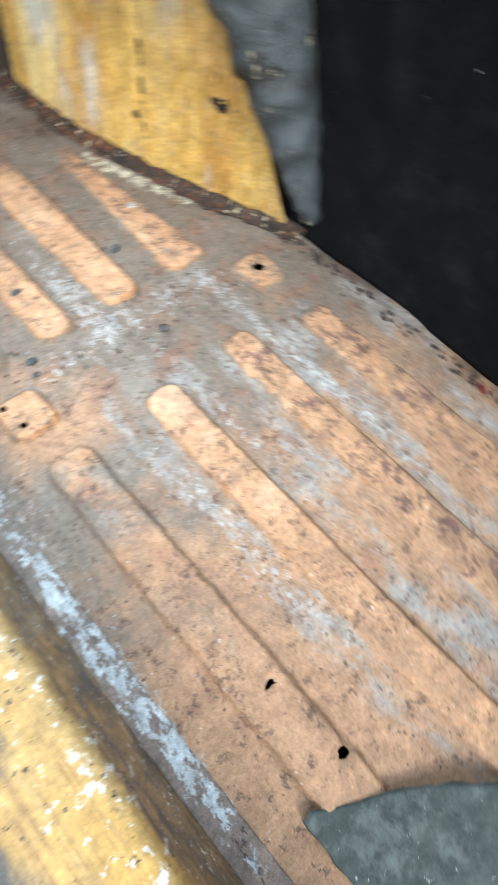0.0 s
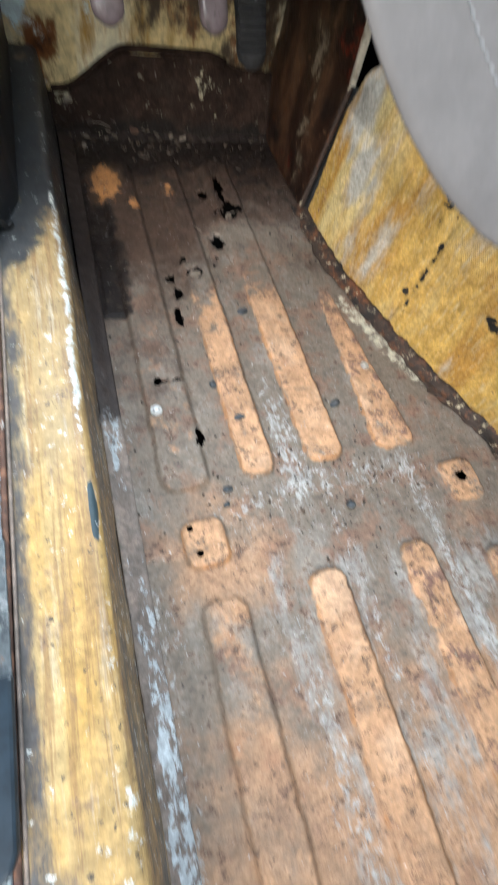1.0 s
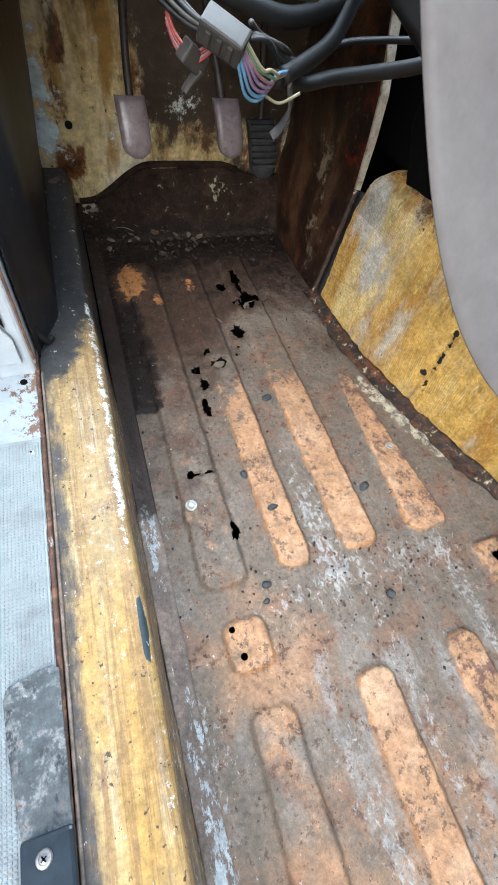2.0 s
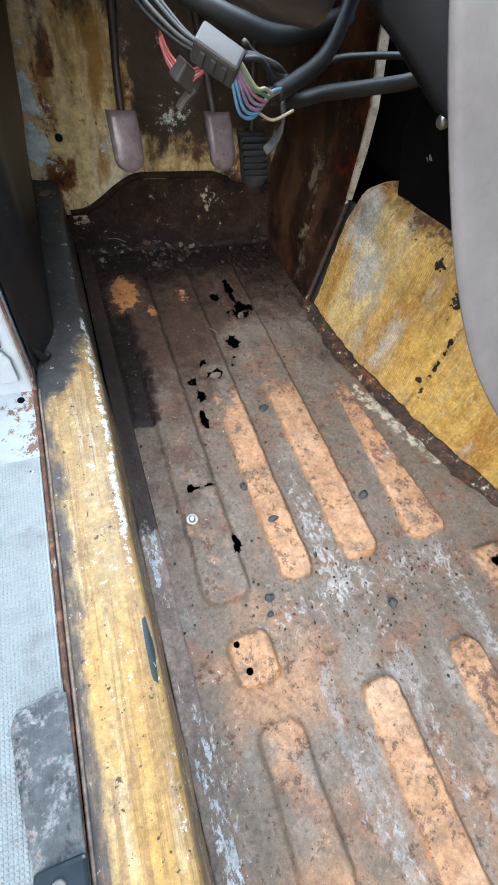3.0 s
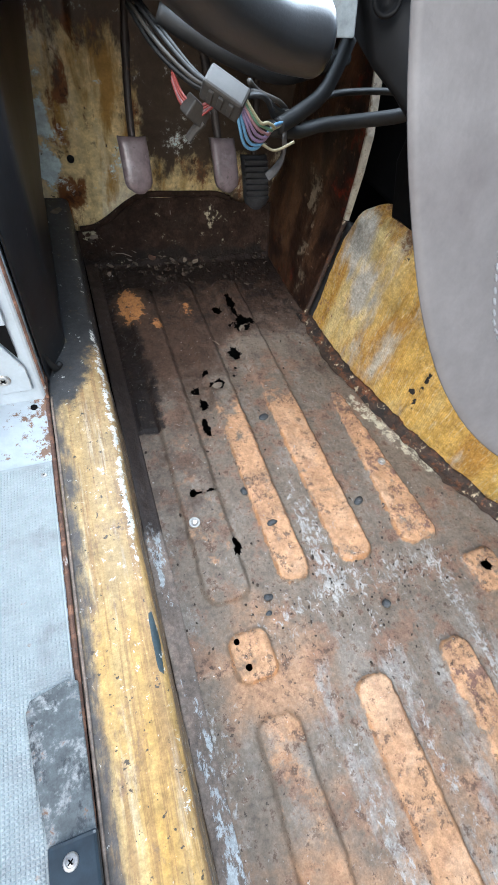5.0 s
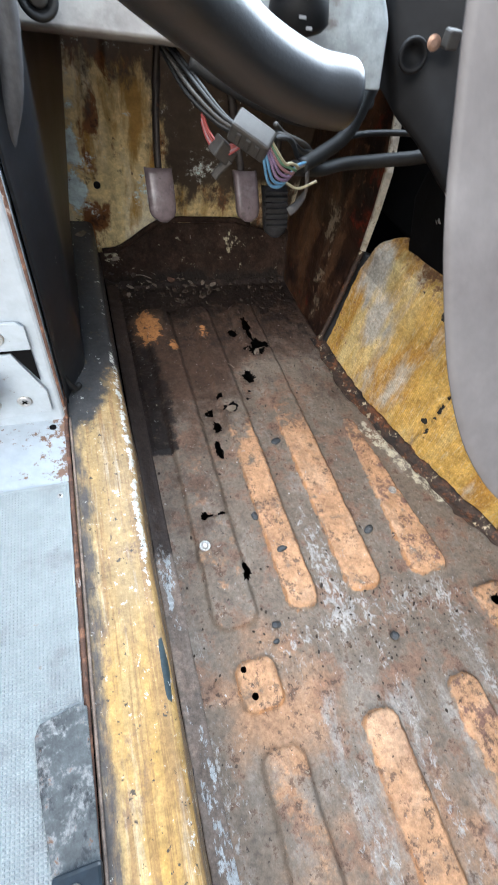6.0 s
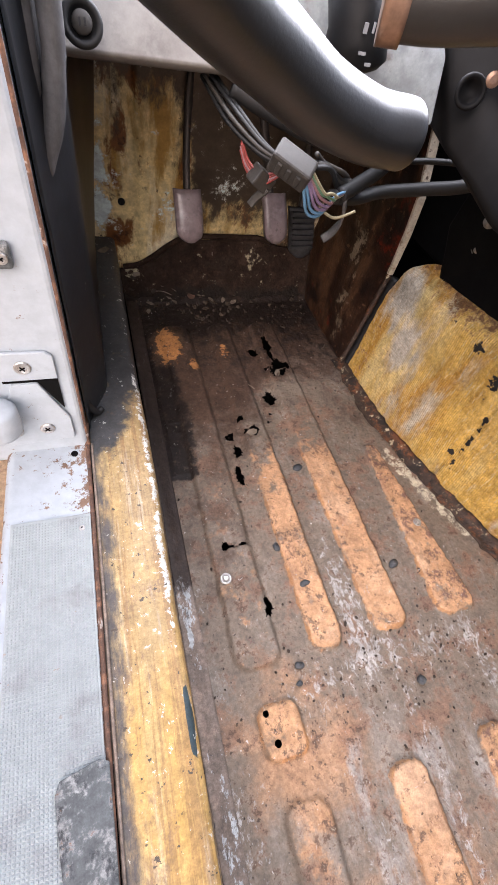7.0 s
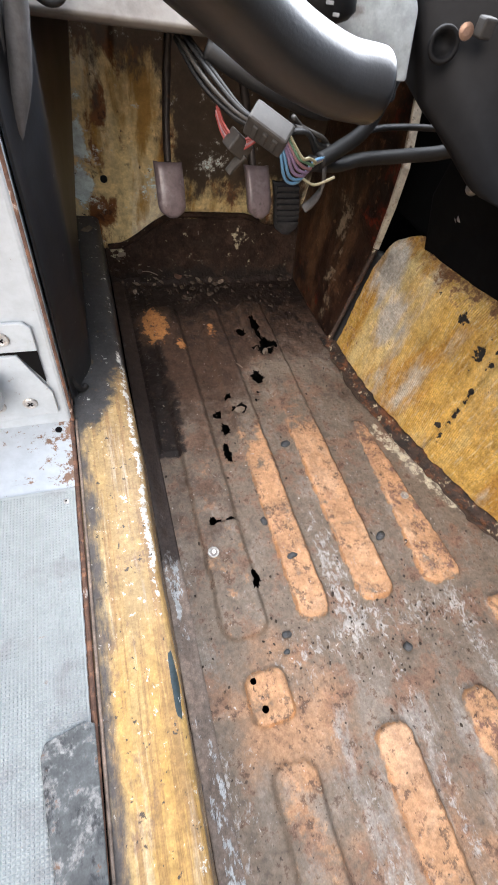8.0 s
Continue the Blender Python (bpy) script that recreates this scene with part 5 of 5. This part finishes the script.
def pillar_hoses():
    for pts, r, lab in (([(-0.150, 0.47, 0.75), (-0.151, 0.47, 0.56), (-0.155, 0.47, 0.515), (-0.162, 0.47, 0.48), (-0.178, 0.468, 0.44), (-0.186, 0.462, 0.40), (-0.187, 0.455, 0.34)], 0.0095, "thick grey-black rubber hose along the pillar"),
                        ([(-0.165, 0.475, 0.75), (-0.170, 0.47, 0.556), (-0.173, 0.47, 0.507), (-0.180, 0.468, 0.45), (-0.188, 0.46, 0.40), (-0.19, 0.45, 0.33)], 0.007, "black rubber hose along the pillar"),
                        ([(-0.185, 0.45, 0.75), (-0.186, 0.45, 0.55), (-0.187, 0.447, 0.40), (-0.186, 0.446, 0.31), (-0.190, 0.447, 0.23), (-0.181, 0.45, 0.16), (-0.168, 0.452, 0.126), (-0.160, 0.46, 0.124)], 0.005, "thin black cable ending on the sill")):
        h = part("hose", tube(pts, r, 8, 12), M_HOSE if r > 0.006 else M_RUBBER)
        tagged(smooth(h), lab, "hose")


pillar_hoses()


# ---- small loose things ----
def floor_screw(x, y, r):
    s = thing("floor_screw", "shiny washer-headed screw lying flush in the floor", "screw", "screws in the floor")
    smooth(part("washer", disc((x, y, 0.0082), (0.05, 0.02, 1), [(r, -0.003), (r, 0.0025), (r * 0.8, 0.0032), (r * 0.7, 0.002)], 22), M_STEEL, s))
    smooth(part("head", disc((x, y, 0.0092), (0.05, 0.02, 1), [(r * 0.55, 0), (r * 0.55, 0.003), (r * 0.35, 0.0045), (r * 0.15, 0.004)], 18), M_STEEL, s))


floor_screw(-0.016, 0.209, 0.0085)
floor_screw(0.329, 0.237, 0.0070)


def felt_mat():
    x, y = grid(-0.03, 0.30, -0.80, -0.475, 0.005)
    y = y + (fuzz(x, y, 9, 111) - 0.5) * 0.04 - 0.75 * np.clip(x + 0.02, 0, 0.25)
    z = 0.014 + 0.008 * ramp(-y, 0.50, 0.60) + (fuzz(x, y, 12, 112) - 0.5) * 0.03 + (fuzz(x, y, 60, 113) - 0.5) * 0.006
    ob = sheet("floor_mat", x, y, z, M_FELT, {}, 0.008)
    tagged(ob, "crumpled grey-green felt mat lying on the rear floor", "mat")


felt_mat()
red = part("red_clip", block(-0.006, 0.006, -0.003, 0.003, -0.003, 0.003, 0.001), M_RED)
red.matrix_basis = pose(0.488, -0.335, 0.008, 10, 0, 40)
tagged(red, "small red plastic clip beside the carpet", "clip")


def gum(x, y, rx, ry, turn, h=0.002):
    bm = bmesh.new()
    bmesh.ops.create_icosphere(bm, subdivisions=2, radius=1.0, matrix=pose(x, y, h, 0, 0, turn) @ Matrix.Diagonal((rx, ry, 0.0035, 1)))
    for v in bm.verts:
        v.co += Vector((noise.noise(v.co * 150), noise.noise(v.co * 150 + Vector((5, 0, 0))), 0)) * 0.0015
    g = part("sealant_lump", bm, M_GUM)
    tagged(smooth(g), "dark hardened lump of sealant on the floor", "sealant", "sealant lumps on the floor")


for spec in ((0.161, 0.385, 0.010, 0.007, 20), (0.076, 0.245, 0.006, 0.008, 0), (0.098, 0.178, 0.009, 0.005, 10, 0.009), (0.216, 0.018, 0.007, 0.006, 0), (0.255, 0.18, 0.010, 0.006, 30), (0.055, 0.075, 0.007, 0.005, 0), (0.048, 0.055, 0.005, 0.004, 0)):
    gum(*spec)


def scraps():
    rnd = random.Random(12)
    bm = bmesh.new()
    spots = [(-0.06, 0.90, 0.05, 0.03, 60), (0.10, 0.87, 0.14, 0.04, 160), (0.05, 0.72, 0.08, 0.08, 50), (0.12, 0.50, 0.08, 0.10, 60), (0.33, 0.55, 0.04, 0.1, 60), (0.15, 0.10, 0.12, 0.08, 160), (0.25, 0.05, 0.10, 0.04, 120), (0.0, 0.35, 0.08, 0.15, 80)]
    for cx, cy, sx, sy, n in spots:
        for _ in range(n):
            r = rnd.uniform(0.0006, 0.0024) * (1.6 if cy > 0.8 else 1)
            px, py = rnd.gauss(cx, sx), rnd.gauss(cy, sy)
            if not (-0.085 < px < 0.36 and -0.5 < py < 0.955):
                continue
            pz = 0.002 + max(0.0, (py - 0.90)) * 0.9
            bmesh.ops.create_icosphere(bm, subdivisions=1, radius=r, matrix=pose(px, py, pz, rnd.uniform(0, 90), 0, rnd.uniform(0, 180)) @ Matrix.Diagonal((1, rnd.uniform(0.5, 2.2), rnd.uniform(0.3, 0.8), 1)))
    for _ in range(70):
        px, py, r = rnd.uniform(-0.08, 0.33), 0.95 - abs(rnd.gauss(0, 0.06)), rnd.uniform(0.002, 0.0075)
        made = bmesh.ops.create_icosphere(bm, subdivisions=2, radius=r, matrix=pose(px, py, 0.003 + max(0.0, py - 0.90) * 0.8, rnd.uniform(-20, 20), rnd.uniform(-20, 20), rnd.uniform(0, 180)) @ Matrix.Diagonal((1, rnd.uniform(0.6, 2.0), rnd.uniform(0.3, 0.7), 1)))
        for v in made["verts"]:
            v.co += noise.noise_vector(v.co * 260) * r * 0.45
    tagged(part("crumbs", bm, M_CRUD), "scattered dirt crumbs and rust flakes on the floor", "debris", kind="stuff")
    leaf = [((0.005, 0.935, 0.030), 0.020, 40), ((0.02, 0.925, 0.022), 0.016, 120), ((-0.062, 0.945, 0.045), 0.012, 10), ((-0.128, 0.90, 0.128), 0.014, 20), ((-0.045, 0.86, 0.004), 0.009, 70), ((0.20, 0.632, -0.001), 0.012, 60), ((0.098, 0.476, 0.004), 0.013, 15), ((0.24, 0.96, 0.07), 0.016, 80)]
    leaf += [((rnd.uniform(-0.05, 0.26), rnd.uniform(0.87, 0.935), 0.004 + 0.012 * rnd.random()), rnd.uniform(0.005, 0.013), rnd.uniform(0, 180)) for _ in range(16)]
    for c, r, a in leaf:
        b = bmesh.new()
        o = [b.verts.new(pose(*c, 12, -9, a) @ Vector((r * math.cos(k * 0.9) * (0.6 + 0.5 * rnd.random()), r * 0.55 * math.sin(k * 0.9), 0.003 * rnd.random()))) for k in range(7)]
        f = b.faces.new(o)
        bmesh.ops.solidify(b, geom=[f], thickness=0.0008)
        tagged(part("scrap", b, M_LEAF), "curled dry scrap lying in the footwell", "debris", "scraps in the footwell")
    washer = part("washer", disc((0.062, 0.905, 0.012), (0.1, -0.4, 1), [(0.005, 0), (0.009, 0), (0.009, 0.002), (0.005, 0.002)], 18), M_RUSTY)
    tagged(washer, "small rusty washer on the toe board", "washer")
    for a, b2 in (((-0.03, 0.915, 0.02), (0.015, 0.905, 0.016)), ((0.115, 0.945, 0.06), (0.118, 0.955, 0.095)), ((0.11, 0.60, 0.006), (0.135, 0.585, 0.006)), ((0.195, 0.628, 0.004), (0.215, 0.640, 0.004))):
        va, vb = Vector(a), Vector(b2)
        mid = (va + vb) / 2 + Vector((0.002, 0.003, 0.003))
        tagged(part("straw", tube([va, mid, vb], 0.0009, 5, 6), M_LEAF), "thin pale straw on the dirty floor", "straw", "straws in the footwell")


scraps()


# ---- what closes the cab, and the ground outside ----
def slab(name, label, x0, x1, y0, y1, z0, z1, material):
    return tagged(part(name, block(x0, x1, y0, y1, z0, z1, 0), material), label, name.split("_")[0], kind="structure")


slab("ceiling", "grey lined cab roof", 0.10, 1.5, -1.3, 0.05, 1.30, 1.33, M_LINER)
slab("wall_back", "grey rear wall of the cab", -0.20, 1.5, -1.33, -1.30, -0.2, 0.62, M_LINER)
slab("wall_far", "grey lining of the far door", 1.5, 1.53, -1.33, 1.2, -0.2, 0.75, M_LINER)
slab("dash_body", "dark dashboard body above the footwell", -0.42, 1.5, 0.64, 1.15, 0.605, 0.63, M_DARK)
slab("wall_front", "dark front panel behind the bulkhead", -0.42, 1.5, 1.0, 1.03, -0.25, 0.605, M_DARK)
slab("wall_outer", "dark outer panel behind the side panel", -0.20, -0.165, 0.525, 1.0, -0.25, 0.605, M_DARK)
slab("underbody", "dark chassis under the floor", -0.27, 1.5, -1.3, 1.0, -0.09, -0.06, M_DARK)
slab("engine_cover", "dark carpeted engine cover", 0.53, 1.5, -1.3, 0.52, 0.0, 0.42, M_CARPET)
g = bmesh.new()
bmesh.ops.create_grid(g, x_segments=2, y_segments=2, size=60.0, matrix=Matrix.Translation((0, 0, -0.45)))
tagged(part("ground", g, M_SAND), "sandy orange-brown earth outside the door", "ground", kind="structure")
